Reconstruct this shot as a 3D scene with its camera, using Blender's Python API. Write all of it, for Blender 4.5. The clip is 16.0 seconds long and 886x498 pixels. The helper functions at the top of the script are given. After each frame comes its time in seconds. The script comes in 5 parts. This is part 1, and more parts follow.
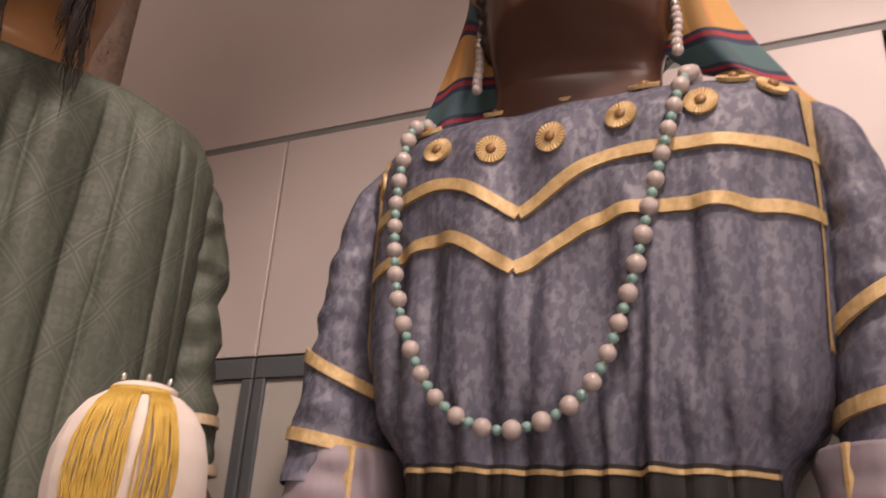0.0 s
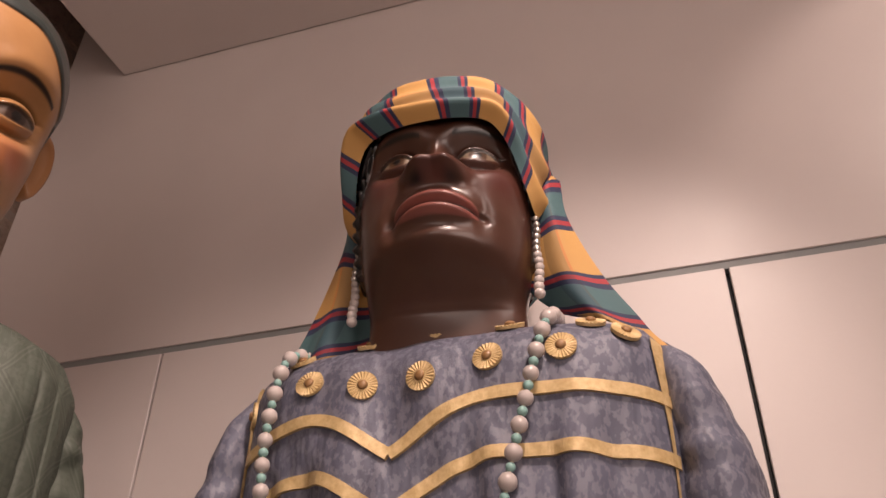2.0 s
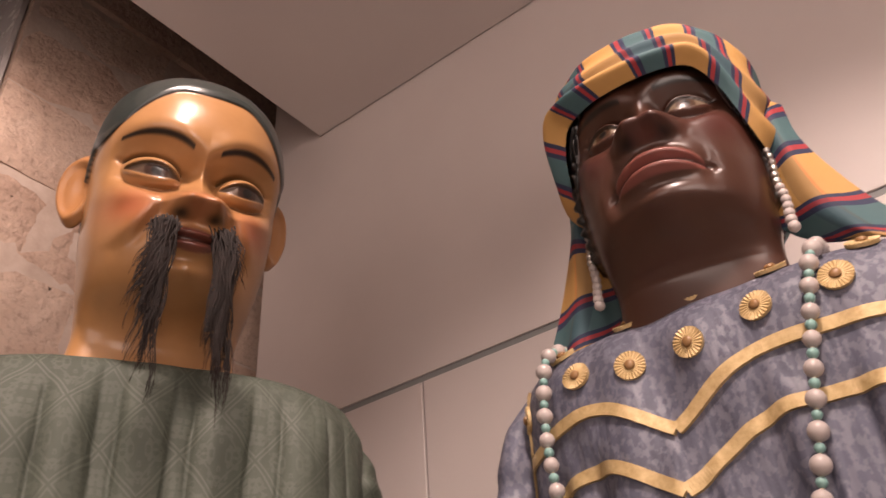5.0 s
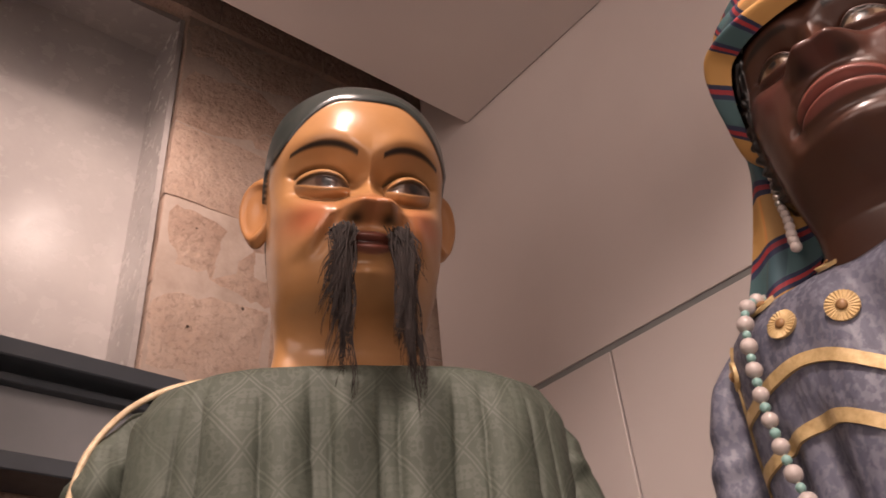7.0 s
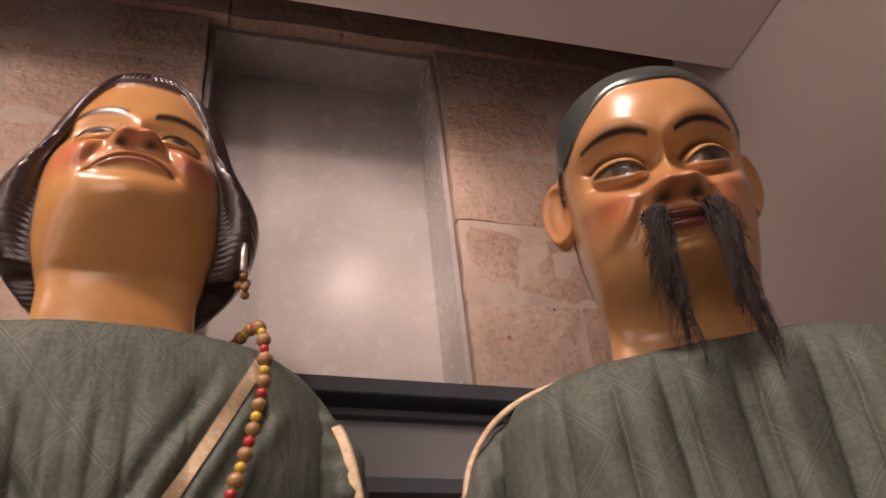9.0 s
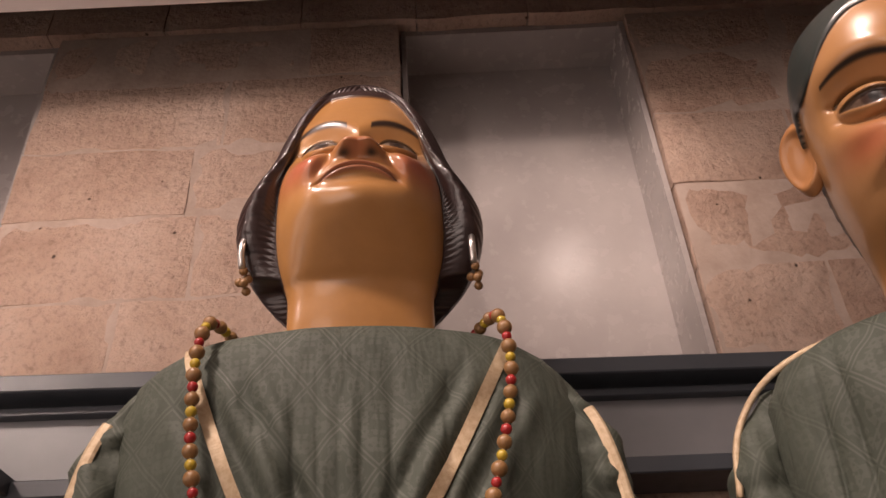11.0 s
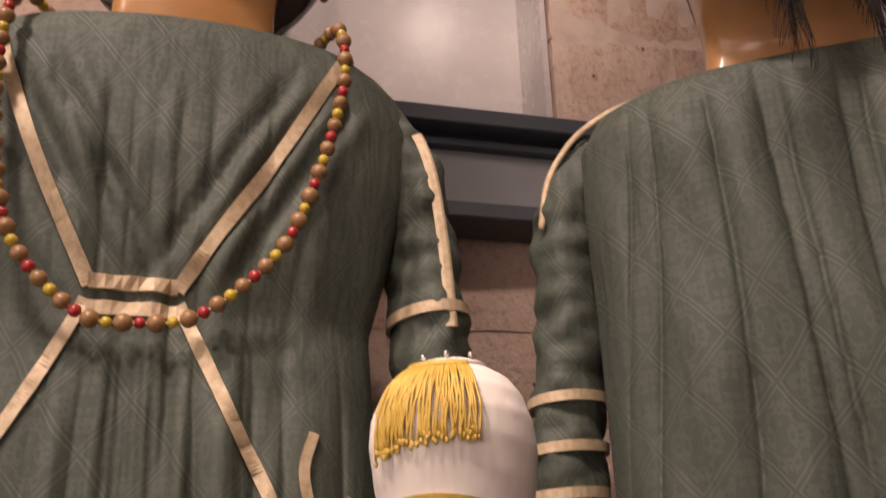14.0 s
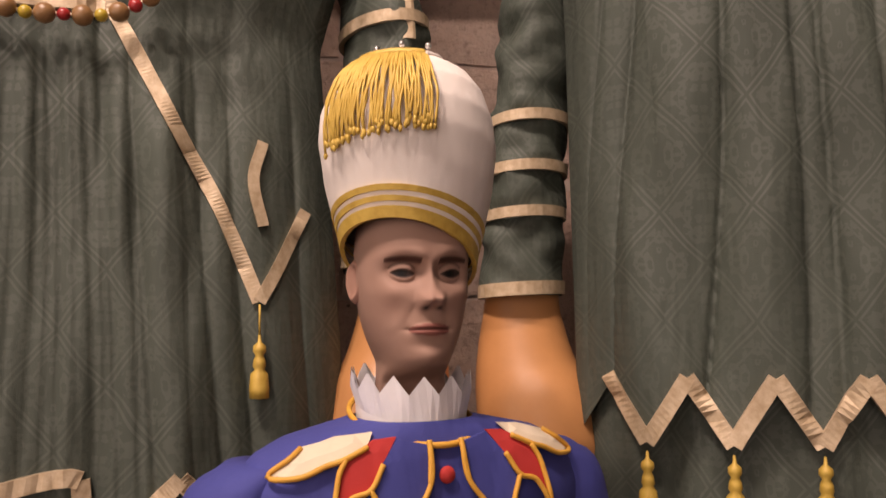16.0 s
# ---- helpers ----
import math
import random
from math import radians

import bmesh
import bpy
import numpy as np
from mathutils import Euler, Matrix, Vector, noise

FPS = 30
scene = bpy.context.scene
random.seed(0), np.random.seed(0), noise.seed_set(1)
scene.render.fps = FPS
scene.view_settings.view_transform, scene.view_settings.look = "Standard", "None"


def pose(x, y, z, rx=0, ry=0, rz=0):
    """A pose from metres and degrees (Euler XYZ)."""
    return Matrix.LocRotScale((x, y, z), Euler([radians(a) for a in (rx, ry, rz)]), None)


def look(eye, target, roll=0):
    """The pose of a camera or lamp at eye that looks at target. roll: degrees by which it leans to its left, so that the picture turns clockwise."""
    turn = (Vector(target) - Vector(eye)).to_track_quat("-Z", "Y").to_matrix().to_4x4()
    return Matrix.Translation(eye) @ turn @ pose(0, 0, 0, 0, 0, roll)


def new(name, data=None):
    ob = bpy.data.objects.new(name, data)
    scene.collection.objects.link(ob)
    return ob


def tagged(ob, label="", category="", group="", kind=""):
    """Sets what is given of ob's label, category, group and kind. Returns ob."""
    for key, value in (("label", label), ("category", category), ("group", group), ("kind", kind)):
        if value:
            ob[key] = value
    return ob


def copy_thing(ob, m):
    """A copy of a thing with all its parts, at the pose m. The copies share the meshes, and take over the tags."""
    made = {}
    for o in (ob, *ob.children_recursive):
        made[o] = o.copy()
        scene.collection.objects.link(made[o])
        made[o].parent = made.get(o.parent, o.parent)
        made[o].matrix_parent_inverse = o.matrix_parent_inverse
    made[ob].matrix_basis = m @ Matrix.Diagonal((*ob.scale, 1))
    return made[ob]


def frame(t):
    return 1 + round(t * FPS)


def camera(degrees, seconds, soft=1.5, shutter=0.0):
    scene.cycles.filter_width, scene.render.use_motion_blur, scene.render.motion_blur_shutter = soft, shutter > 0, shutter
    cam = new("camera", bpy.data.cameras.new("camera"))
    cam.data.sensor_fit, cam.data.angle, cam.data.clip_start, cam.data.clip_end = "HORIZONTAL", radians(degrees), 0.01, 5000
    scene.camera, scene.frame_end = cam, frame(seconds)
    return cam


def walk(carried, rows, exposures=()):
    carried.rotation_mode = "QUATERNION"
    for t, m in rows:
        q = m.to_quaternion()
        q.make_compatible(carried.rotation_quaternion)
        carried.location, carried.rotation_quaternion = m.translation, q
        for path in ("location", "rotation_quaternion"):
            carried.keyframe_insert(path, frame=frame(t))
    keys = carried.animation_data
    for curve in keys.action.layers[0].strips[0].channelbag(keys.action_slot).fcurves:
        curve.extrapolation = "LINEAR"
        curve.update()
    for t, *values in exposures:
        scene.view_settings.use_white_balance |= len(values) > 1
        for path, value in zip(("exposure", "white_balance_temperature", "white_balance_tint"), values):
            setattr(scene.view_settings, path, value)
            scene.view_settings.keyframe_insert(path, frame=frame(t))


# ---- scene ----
cam = camera(56.6, 16.0, 1.5, 0.35)
PATH = [
    (0, (0.035, 0.05, 1.774), (-0.78, 1.718, 2.519), 3.8),
    (0.5, (0.062, 0.033, 1.801), (-0.609, 1.701, 2.677), 3.3),
    (0.6, (0.054, 0.033, 1.78), (-0.577, 1.698, 2.693), 2.8),
    (1, (0.084, 0.015, 1.827), (-0.464, 1.68, 2.789), 2.0),
    (1.5, (0.092, -0.007, 1.854), (-0.429, 1.61, 2.91), 2.2),
    (2, (0.098, -0.012, 1.867), (-0.417, 1.558, 2.995), 0.7),
    (2.5, (0.098, -0.009, 1.872), (-0.419, 1.543, 3.024), -0.3),
    (3, (0.091, -0.006, 1.872), (-0.483, 1.526, 3.022), -0.9),
    (3.5, (0.081, -0.004, 1.868), (-0.548, 1.506, 3.019), -1.6),
    (4, (0.068, -0.007, 1.87), (-0.661, 1.456, 3.022), -2.5),
    (4.5, (0.051, -0.012, 1.866), (-0.78, 1.394, 3.02), -3.3),
    (5, (0.042, -0.002, 1.864), (-0.913, 1.332, 3.007), -4.2),
    (5.2, (0.046, 0.004, 1.866), (-0.954, 1.309, 3.006), -4.4),
    (7.3, (0.002, -0.032, 1.873), (-1.291, 1.002, 2.996), -6.1),
    (7.5, (0.006, -0.05, 1.864), (-1.325, 0.937, 2.983), -6.7),
    (8, (0.004, -0.075, 1.866), (-1.428, 0.754, 2.988), -7.5),
    (8.5, (-0.003, -0.096, 1.869), (-1.501, 0.596, 2.999), -7.1),
    (9, (-0.003, -0.125, 1.875), (-1.548, 0.397, 3.033), -6.4),
    (9.5, (-0.013, -0.141, 1.875), (-1.591, 0.237, 3.044), -6.4),
    (10, (-0.017, -0.157, 1.877), (-1.624, 0.053, 3.048), -5.5),
    (10.2, (-0.031, -0.169, 1.889), (-1.645, -0.005, 3.059), -5.1),
    (12.3, (-0.061, -0.185, 1.886), (-1.706, -0.252, 3.021), -1.6),
    (12.5, (-0.061, -0.183, 1.88), (-1.724, -0.239, 2.99), -1.2),
    (13, (-0.054, -0.176, 1.835), (-1.778, -0.077, 2.844), -1.8),
    (13.1, (-0.059, -0.17, 1.817), (-1.786, -0.029, 2.816), -1.3),
    (13.5, (-0.097, -0.137, 1.779), (-1.879, 0.12, 2.65), -1.1),
    (14, (-0.109, -0.119, 1.748), (-1.943, 0.257, 2.453), -1.4),
    (14.5, (-0.134, -0.112, 1.728), (-2.018, 0.325, 2.237), -0.6),
    (15, (-0.165, -0.107, 1.703), (-2.078, 0.357, 2.054), -0.4),
    (15.5, (-0.187, -0.102, 1.681), (-2.115, 0.373, 1.924), -0.4),
    (16, (-0.203, -0.094, 1.663), (-2.137, 0.392, 1.824), -0.7),
]
walk(cam, [(t, look(eye, target, roll)) for t, eye, target, roll in PATH],
     [(0.0, 0.22), (1.0, 0.2), (3.5, 0.36), (5.0, 0.45), (7.5, 0.3), (9.0, 0.05), (12.5, -0.2), (14.0, -0.02), (16.0, 0.0)])

# ---- light ----
# faint even fill light added from all sides
world = bpy.data.worlds.new("ambient_fill")
scene.world = world
world.use_nodes = True
world.node_tree.nodes["Background"].inputs[0].default_value = (0.9, 0.78, 0.7, 1)
world.node_tree.nodes["Background"].inputs[1].default_value = 0.06


def spot(eye, target, watts, angle, blend=0.6, radius=0.06, colour=(1.0, 0.775, 0.69)):
    data = bpy.data.lights.new("spotlight", "SPOT")
    data.energy, data.spot_size, data.spot_blend = watts, radians(angle), blend
    data.shadow_soft_size, data.color = radius, colour
    ob = new("spotlight", data)
    ob.matrix_world = look(eye, target)
    return ob


# track spots under the ceiling, in front of the figures
spot((0.45, 0.15, 4.22), (-0.38, 1.45, 2.25), 225, 64, 0.9, 0.10)
spot((-0.40, 0.0, 4.22), (-1.42, 0.68, 2.62), 178, 60, 0.9, 0.09)
spot((-0.60, -1.15, 4.22), (-1.70, -0.32, 2.0), 210, 70, 0.9, 0.09)
# added spot, only to brighten the left stone pier
spot((-0.5, -2.2, 3.95), (-2.5, -1.2, 3.5), 165, 75, 1.0, 0.14)
spot((1.3, 0.75, 4.2), (1.05, 1.85, 3.3), 30, 66, 0.5, 0.08)
# added spot, only to brighten the mannequin and the skirts
spot((-0.2, -0.9, 3.95), (-1.45, -0.05, 1.62), 205, 37, 0.9, 0.10)
spot((-2.0, 0.56, 4.3), (-2.8, 0.50, 3.5), 8, 110, 0.4, 0.13)
spot((0.1, -0.9, 4.05), (-2.8, 0.25, 3.75), 235, 38, 1.0, 0.12)
# added spot, only to brighten the stone beside the panelling
spot((0.5, -0.5, 4.0), (-2.5, 1.1, 3.6), 125, 34, 1.0, 0.12)
# added fill lights for the rest of the lit hall, behind and beside the visitor
for eye, target, watts, size in (((3.5, -1.6, 2.6), (-1.0, 0.6, 3.5), 118, 3.0), ((0.2, -3.9, 2.6), (-0.6, 1.0, 3.5), 62, 3.0)):
    hall = bpy.data.lights.new("hall_fill", "AREA")
    hall.energy, hall.size, hall.color = watts, size, (1.0, 0.79, 0.71)
    new("hall_fill", hall).matrix_world = look(eye, target)


# ---- materials ----
def lin(c):
    return tuple(((v + 0.055) / 1.055) ** 2.4 if v > 0.04045 else v / 12.92 for v in c)


class Nodes:
    """A node material, built by short calls."""

    def __init__(self, name, rough=0.6, metal=0.0, coat=0.0, sheen=0.0):
        self.mat = bpy.data.materials.new(name)
        self.mat.use_nodes = True
        self.tree = self.mat.node_tree
        self.bsdf = self.tree.nodes["Principled BSDF"]
        self.set("Roughness", rough)
        self.set("Metallic", metal)
        self.set("Coat Weight", coat)
        self.set("Coat Roughness", 0.12)
        self.set("Sheen Weight", sheen)

    def set(self, key, value):
        if isinstance(value, bpy.types.NodeSocket):
            self.tree.links.new(value, self.bsdf.inputs[key])
        else:
            self.bsdf.inputs[key].default_value = value

    def node(self, kind, **inputs):
        n = self.tree.nodes.new(kind)
        for key, value in inputs.items():
            key = key.replace("_", " ")
            if isinstance(value, bpy.types.NodeSocket):
                self.tree.links.new(value, n.inputs[key])
            else:
                n.inputs[key].default_value = value
        return n

    def math(self, op, a, b=0.0):
        n = self.tree.nodes.new("ShaderNodeMath")
        n.operation = op
        for i, v in enumerate((a, b)):
            if isinstance(v, bpy.types.NodeSocket):
                self.tree.links.new(v, n.inputs[i])
            else:
                n.inputs[i].default_value = v
        return n.outputs[0]

    def coords(self):
        return self.tree.nodes.new("ShaderNodeTexCoord").outputs["Object"]

    def noise(self, scale, detail=4.0, rough=0.6, vector=None):
        return self.node("ShaderNodeTexNoise", Scale=scale, Detail=detail, Roughness=rough, Vector=vector or self.coords()).outputs["Fac"]

    def ramp(self, fac, stops, constant=False):
        n = self.tree.nodes.new("ShaderNodeValToRGB")
        n.color_ramp.interpolation = "CONSTANT" if constant else "LINEAR"
        e = n.color_ramp.elements
        while len(e) < len(stops):
            e.new(0.5)
        for el, (p, c) in zip(e, stops):
            el.position, el.color = p, (*c, 1)
        self.tree.links.new(fac, n.inputs[0])
        return n.outputs[0]

    def mix(self, fac, a, b):
        n = self.tree.nodes.new("ShaderNodeMix")
        n.data_type = "RGBA"
        for i, v in ((0, fac), (6, a), (7, b)):
            if isinstance(v, bpy.types.NodeSocket):
                self.tree.links.new(v, n.inputs[i])
            else:
                n.inputs[i].default_value = v if i == 0 else (*v, 1)
        return n.outputs[2]

    def bump(self, height, strength=0.3, distance=0.01, crumple=0.0):
        n = self.node("ShaderNodeBump", Strength=strength, Distance=distance, Height=height)
        if crumple:
            long = self.node("ShaderNodeMapping", Vector=self.coords(), Rotation=(0.0, 0.25, 0.0), Scale=(1.0, 1.0, 0.3)).outputs[0]
            big = self.node("ShaderNodeBump", Strength=crumple, Distance=0.03, Height=self.noise(13, 3, 0.55, long))
            self.tree.links.new(big.outputs[0], n.inputs["Normal"])
        self.set("Normal", n.outputs[0])


def cloth(name, colour, other, scale=9.0, rough=0.85, weave=700.0, metal=0.0, sheen=0.0):
    m = Nodes(name, rough, metal, sheen=sheen)
    m.set("Base Color", m.ramp(m.noise(scale), [(0.3, colour), (0.7, other)]))
    m.bump(m.math("ADD", m.noise(weave, 2), m.math("MULTIPLY", m.noise(60), 1.5)), 0.25, 0.002, 0.25)
    return m.mat


def paint_coat(name, colour, other, scale=3.0, rough=0.5, bump=0.1, fine=180.0):
    m = Nodes(name, rough)
    m.set("Base Color", m.ramp(m.noise(scale, 6), [(0.3, colour), (0.72, other)]))
    m.set("Roughness", m.math("ADD", m.math("MULTIPLY", m.noise(scale * 5), 0.25), rough - 0.12))
    m.bump(m.noise(fine, 5), bump, 0.004)
    return m.mat


def damask(name, ground, figure, pitch_x, pitch_z, rough=0.75):
    """Cloth with a double lattice of lozenges and a scrolled medallion woven in each."""
    m = Nodes(name, rough)
    co = m.coords()
    bent = m.node("ShaderNodeVectorMath", Vector=co)
    bent.operation = "ADD"
    wob = m.node("ShaderNodeTexNoise", Scale=7.0, Detail=1.0, Vector=co)
    amount = m.node("ShaderNodeVectorMath", Vector=wob.outputs["Color"])
    amount.operation = "SCALE"
    amount.inputs["Scale"].default_value = 0.03
    m.tree.links.new(amount.outputs[0], bent.inputs[1])
    s = m.node("ShaderNodeSeparateXYZ", Vector=bent.outputs[0])
    u, v = m.math("DIVIDE", s.outputs[0], pitch_x), m.math("DIVIDE", s.outputs[2], pitch_z)
    p, q = m.math("PINGPONG", m.math("ADD", u, v), 0.5), m.math("PINGPONG", m.math("SUBTRACT", u, v), 0.5)
    near = m.math("MINIMUM", p, q)
    edge = m.math("SUBTRACT", m.math("LESS_THAN", near, 0.055), m.math("LESS_THAN", near, 0.022))
    # scrolls mirrored about each lozenge's upright axis
    mx, mz = m.math("PINGPONG", u, 0.5), m.math("PINGPONG", v, 0.5)
    cell = m.node("ShaderNodeCombineXYZ", X=m.math("MULTIPLY", mx, pitch_x), Y=0.0, Z=m.math("MULTIPLY", mz, pitch_z)).outputs[0]
    scroll = m.math("GREATER_THAN", m.noise(70, 1.5, 0.5, cell), 0.53)
    ring = m.math("LESS_THAN", m.math("ABSOLUTE", m.math("SUBTRACT", near, 0.20)), 0.018)
    inner = m.math("MAXIMUM", ring, m.math("MULTIPLY", m.math("GREATER_THAN", near, 0.09), scroll))
    mask = m.math("MULTIPLY", m.math("MAXIMUM", edge, m.math("MULTIPLY", inner, 0.6)), m.math("ADD", 0.35, m.math("MULTIPLY", m.noise(5), 0.75)))
    base = m.ramp(m.noise(6), [(0.3, ground), (0.75, tuple(1.25 * c for c in ground))])
    m.set("Base Color", m.mix(mask, base, figure))
    m.set("Roughness", m.math("SUBTRACT", rough, m.math("MULTIPLY", mask, 0.25)))
    m.bump(m.math("ADD", m.math("MULTIPLY", mask, 0.5), m.math("ADD", m.noise(500, 2), m.noise(30))), 0.3, 0.003, 0.5)
    return m.mat


def brocade(name, ground, figure, scale):
    """Satin with blurred leaves woven in."""
    m = Nodes(name, 0.55)
    co = m.coords()
    bent = m.node("ShaderNodeMapping", Vector=co, Rotation=(0.0, 0.6, 0.0), Scale=(1.0, 1.0, 0.7)).outputs[0]
    leaf = m.ramp(m.noise(scale, 2.5, 0.55, bent), [(0.47, (0, 0, 0)), (0.55, (1, 1, 1))])
    base = m.ramp(m.noise(7), [(0.3, ground), (0.75, tuple(1.3 * c for c in ground))])
    m.set("Base Color", m.mix(m.math("MULTIPLY", leaf, 0.75), base, figure))
    m.set("Roughness", m.math("SUBTRACT", 0.62, m.math("MULTIPLY", leaf, 0.2)))
    m.bump(m.math("ADD", m.noise(600, 2), m.math("MULTIPLY", m.noise(25), 2)), 0.25, 0.003, 0.6)
    return m.mat


def tartan():
    """Striped shawl: ochre, green, navy and thin red lines along u."""
    m = Nodes("tartan_cloth", 0.7)
    uv = m.node("ShaderNodeUVMap").outputs[0]
    s = m.node("ShaderNodeSeparateXYZ", Vector=uv)
    f = m.math("FRACT", s.outputs[0])
    ochre, navy, teal, red = (0.48, 0.27, 0.085), (0.018, 0.024, 0.062), (0.055, 0.115, 0.125), (0.30, 0.028, 0.035)
    stops = [(0.0, ochre), (0.38, navy), (0.42, red), (0.47, navy), (0.53, teal), (0.80, navy), (0.85, red), (0.90, navy), (0.95, ochre)]
    bands = m.ramp(f, stops, True)
    g = m.math("FRACT", s.outputs[1])
    cross = m.ramp(g, [(0.0, (1, 1, 1)), (0.36, (0.30, 0.35, 0.55)), (0.60, (1.0, 0.45, 0.4)), (0.64, (1, 1, 1))], True)
    tint = m.tree.nodes.new("ShaderNodeMix")
    tint.data_type, tint.blend_type = "RGBA", "MULTIPLY"
    tint.inputs[0].default_value = 0.45
    m.tree.links.new(bands, tint.inputs[6])
    m.tree.links.new(cross, tint.inputs[7])
    m.set("Base Color", tint.outputs[2])
    m.bump(m.math("ADD", m.noise(600, 2), m.math("MULTIPLY", m.noise(40), 2)), 0.3, 0.003)
    return m.mat


def painted_figure(name, rough, coat):
    """Varnished paint whose colours lie on the figure itself."""
    m = Nodes(name, rough, coat=coat)
    a = m.tree.nodes.new("ShaderNodeAttribute")
    a.attribute_name = "paint"
    soft = m.ramp(m.noise(11, 6), [(0.3, (0.86, 0.84, 0.82)), (0.7, (1.0, 1.0, 1.0))])
    tint = m.tree.nodes.new("ShaderNodeMix")
    tint.data_type, tint.blend_type = "RGBA", "MULTIPLY"
    tint.inputs[0].default_value = 1.0
    m.tree.links.new(a.outputs["Color"], tint.inputs[6])
    m.tree.links.new(soft, tint.inputs[7])
    m.set("Base Color", tint.outputs[2])
    m.set("Roughness", m.math("ADD", rough - 0.06, m.math("MULTIPLY", m.noise(40), 0.12)))
    m.bump(m.math("ADD", m.noise(14, 3), m.math("MULTIPLY", m.noise(120), 0.12)), 0.12, 0.006)
    return m.mat


def stone_mat(name):
    m = Nodes(name, 0.85)
    rnd = m.tree.nodes.new("ShaderNodeObjectInfo").outputs["Random"]
    geo = m.tree.nodes.new("ShaderNodeNewGeometry").outputs["Position"]
    big = m.noise(2.3, 7, 0.65, geo)
    tone = m.math("ADD", m.math("MULTIPLY", big, 0.8), m.math("MULTIPLY", rnd, 0.12))
    base = m.ramp(tone, [(0.28, (0.40, 0.265, 0.20)), (0.45, (0.52, 0.375, 0.295)), (0.62, (0.60, 0.46, 0.375)), (0.85, (0.56, 0.455, 0.39))])
    spots = m.ramp(m.noise(38, 6, 0.7, geo), [(0.30, (0.6, 0.56, 0.53)), (0.48, (1, 1, 1)), (0.72, (1.1, 1.07, 1.04))])
    tint = m.tree.nodes.new("ShaderNodeMix")
    tint.data_type, tint.blend_type = "RGBA", "MULTIPLY"
    tint.inputs[0].default_value = 0.8
    m.tree.links.new(base, tint.inputs[6])
    m.tree.links.new(spots, tint.inputs[7])
    pits = m.node("ShaderNodeTexVoronoi", Scale=9.0, Vector=geo, Randomness=1.0).outputs["Distance"]
    pit = m.ramp(m.math("ADD", pits, m.math("MULTIPLY", m.noise(9, 3, 0.6, geo), 0.42)), [(0.235, (1, 1, 1)), (0.262, (0, 0, 0))])
    m.set("Base Color", m.mix(m.math("MULTIPLY", pit, 0.85), tint.outputs[2], (0.06, 0.04, 0.03)))
    h = m.math("SUBTRACT", m.math("ADD", m.math("MULTIPLY", m.noise(16, 8, 0.65, geo), 1.0), m.math("MULTIPLY", m.noise(90, 4, 0.6, geo), 0.16)), m.math("MULTIPLY", pit, 0.9))
    m.bump(h, 0.9, 0.028)
    return m.mat


PANEL = paint_coat("wall_panel_paint", (0.50, 0.445, 0.425), (0.55, 0.495, 0.47), 1.1, 0.42, 0.06, 90)
PLASTER = paint_coat("polished_plaster", (0.38, 0.345, 0.335), (0.48, 0.44, 0.42), 2.6, 0.25, 0.22, 22)
CEILING = paint_coat("ceiling_paint", (0.52, 0.46, 0.44), (0.57, 0.51, 0.48), 1.0, 0.75, 0.04, 120)
STEEL = paint_coat("painted_steel", (0.045, 0.052, 0.062), (0.065, 0.073, 0.085), 4.0, 0.42, 0.06, 160)
FRAME = paint_coat("frame_grey", (0.075, 0.088, 0.095), (0.10, 0.112, 0.12), 4.0, 0.5, 0.05, 160)
GROOVE = paint_coat("groove_grey", (0.16, 0.165, 0.165), (0.20, 0.205, 0.20), 4.0, 0.6, 0.05)
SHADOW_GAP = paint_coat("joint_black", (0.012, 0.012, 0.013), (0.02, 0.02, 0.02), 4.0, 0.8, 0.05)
FROSTED = paint_coat("frosted_panel", (0.40, 0.385, 0.35), (0.46, 0.44, 0.40), 2.0, 0.35, 0.03)
# unseen floor, its colour raised to bounce light onto the ceiling
FLOOR = paint_coat("floor_stone", (0.30, 0.25, 0.22), (0.38, 0.33, 0.29), 3.0, 0.4, 0.08, 60)
STONE = stone_mat("volcanic_stone")
MORTAR = paint_coat("old_mortar", (0.42, 0.32, 0.26), (0.56, 0.45, 0.385), 9.0, 0.92, 0.7, 50)
GREEN = damask("green_damask", (0.047, 0.056, 0.042), (0.073, 0.083, 0.064), 0.145, 0.185)
GREEN_PLAIN = cloth("green_cloth", (0.058, 0.066, 0.050), (0.078, 0.088, 0.066), 7)
BLUE = brocade("slate_blue_brocade", (0.076, 0.079, 0.112), (0.150, 0.150, 0.190), 72)
LILAC = cloth("lilac_cloth", (0.24, 0.205, 0.235), (0.31, 0.27, 0.30), 8, 0.6)
GOLD_TAPE = cloth("gold_braid", (0.42, 0.29, 0.12), (0.62, 0.46, 0.24), 60, 0.5, 900, 0.15)
PALE_TAPE = cloth("pale_gold_braid", (0.40, 0.29, 0.17), (0.58, 0.46, 0.31), 60, 0.5, 900, 0.15)
GOLD_THREAD = cloth("gold_thread", (0.43, 0.275, 0.040), (0.62, 0.425, 0.085), 50, 0.5, 900, 0.1)
TARTAN = tartan()
ARM_SKIN = painted_figure("ochre_arm_paint", 0.45, 0.05)
DARK_SKIN = painted_figure("varnished_dark_paint", 0.34, 0.25)
GOLD_SKIN = painted_figure("varnished_ochre_paint", 0.32, 0.30)
MATT_SKIN = painted_figure("mannequin_paint", 0.62, 0.0)
MATT_SKIN.node_tree.nodes["Principled BSDF"].inputs["Specular IOR Level"].default_value = 0.22
HAIR = cloth("brown_hair", (0.010, 0.006, 0.005), (0.022, 0.012, 0.009), 40, 0.9)
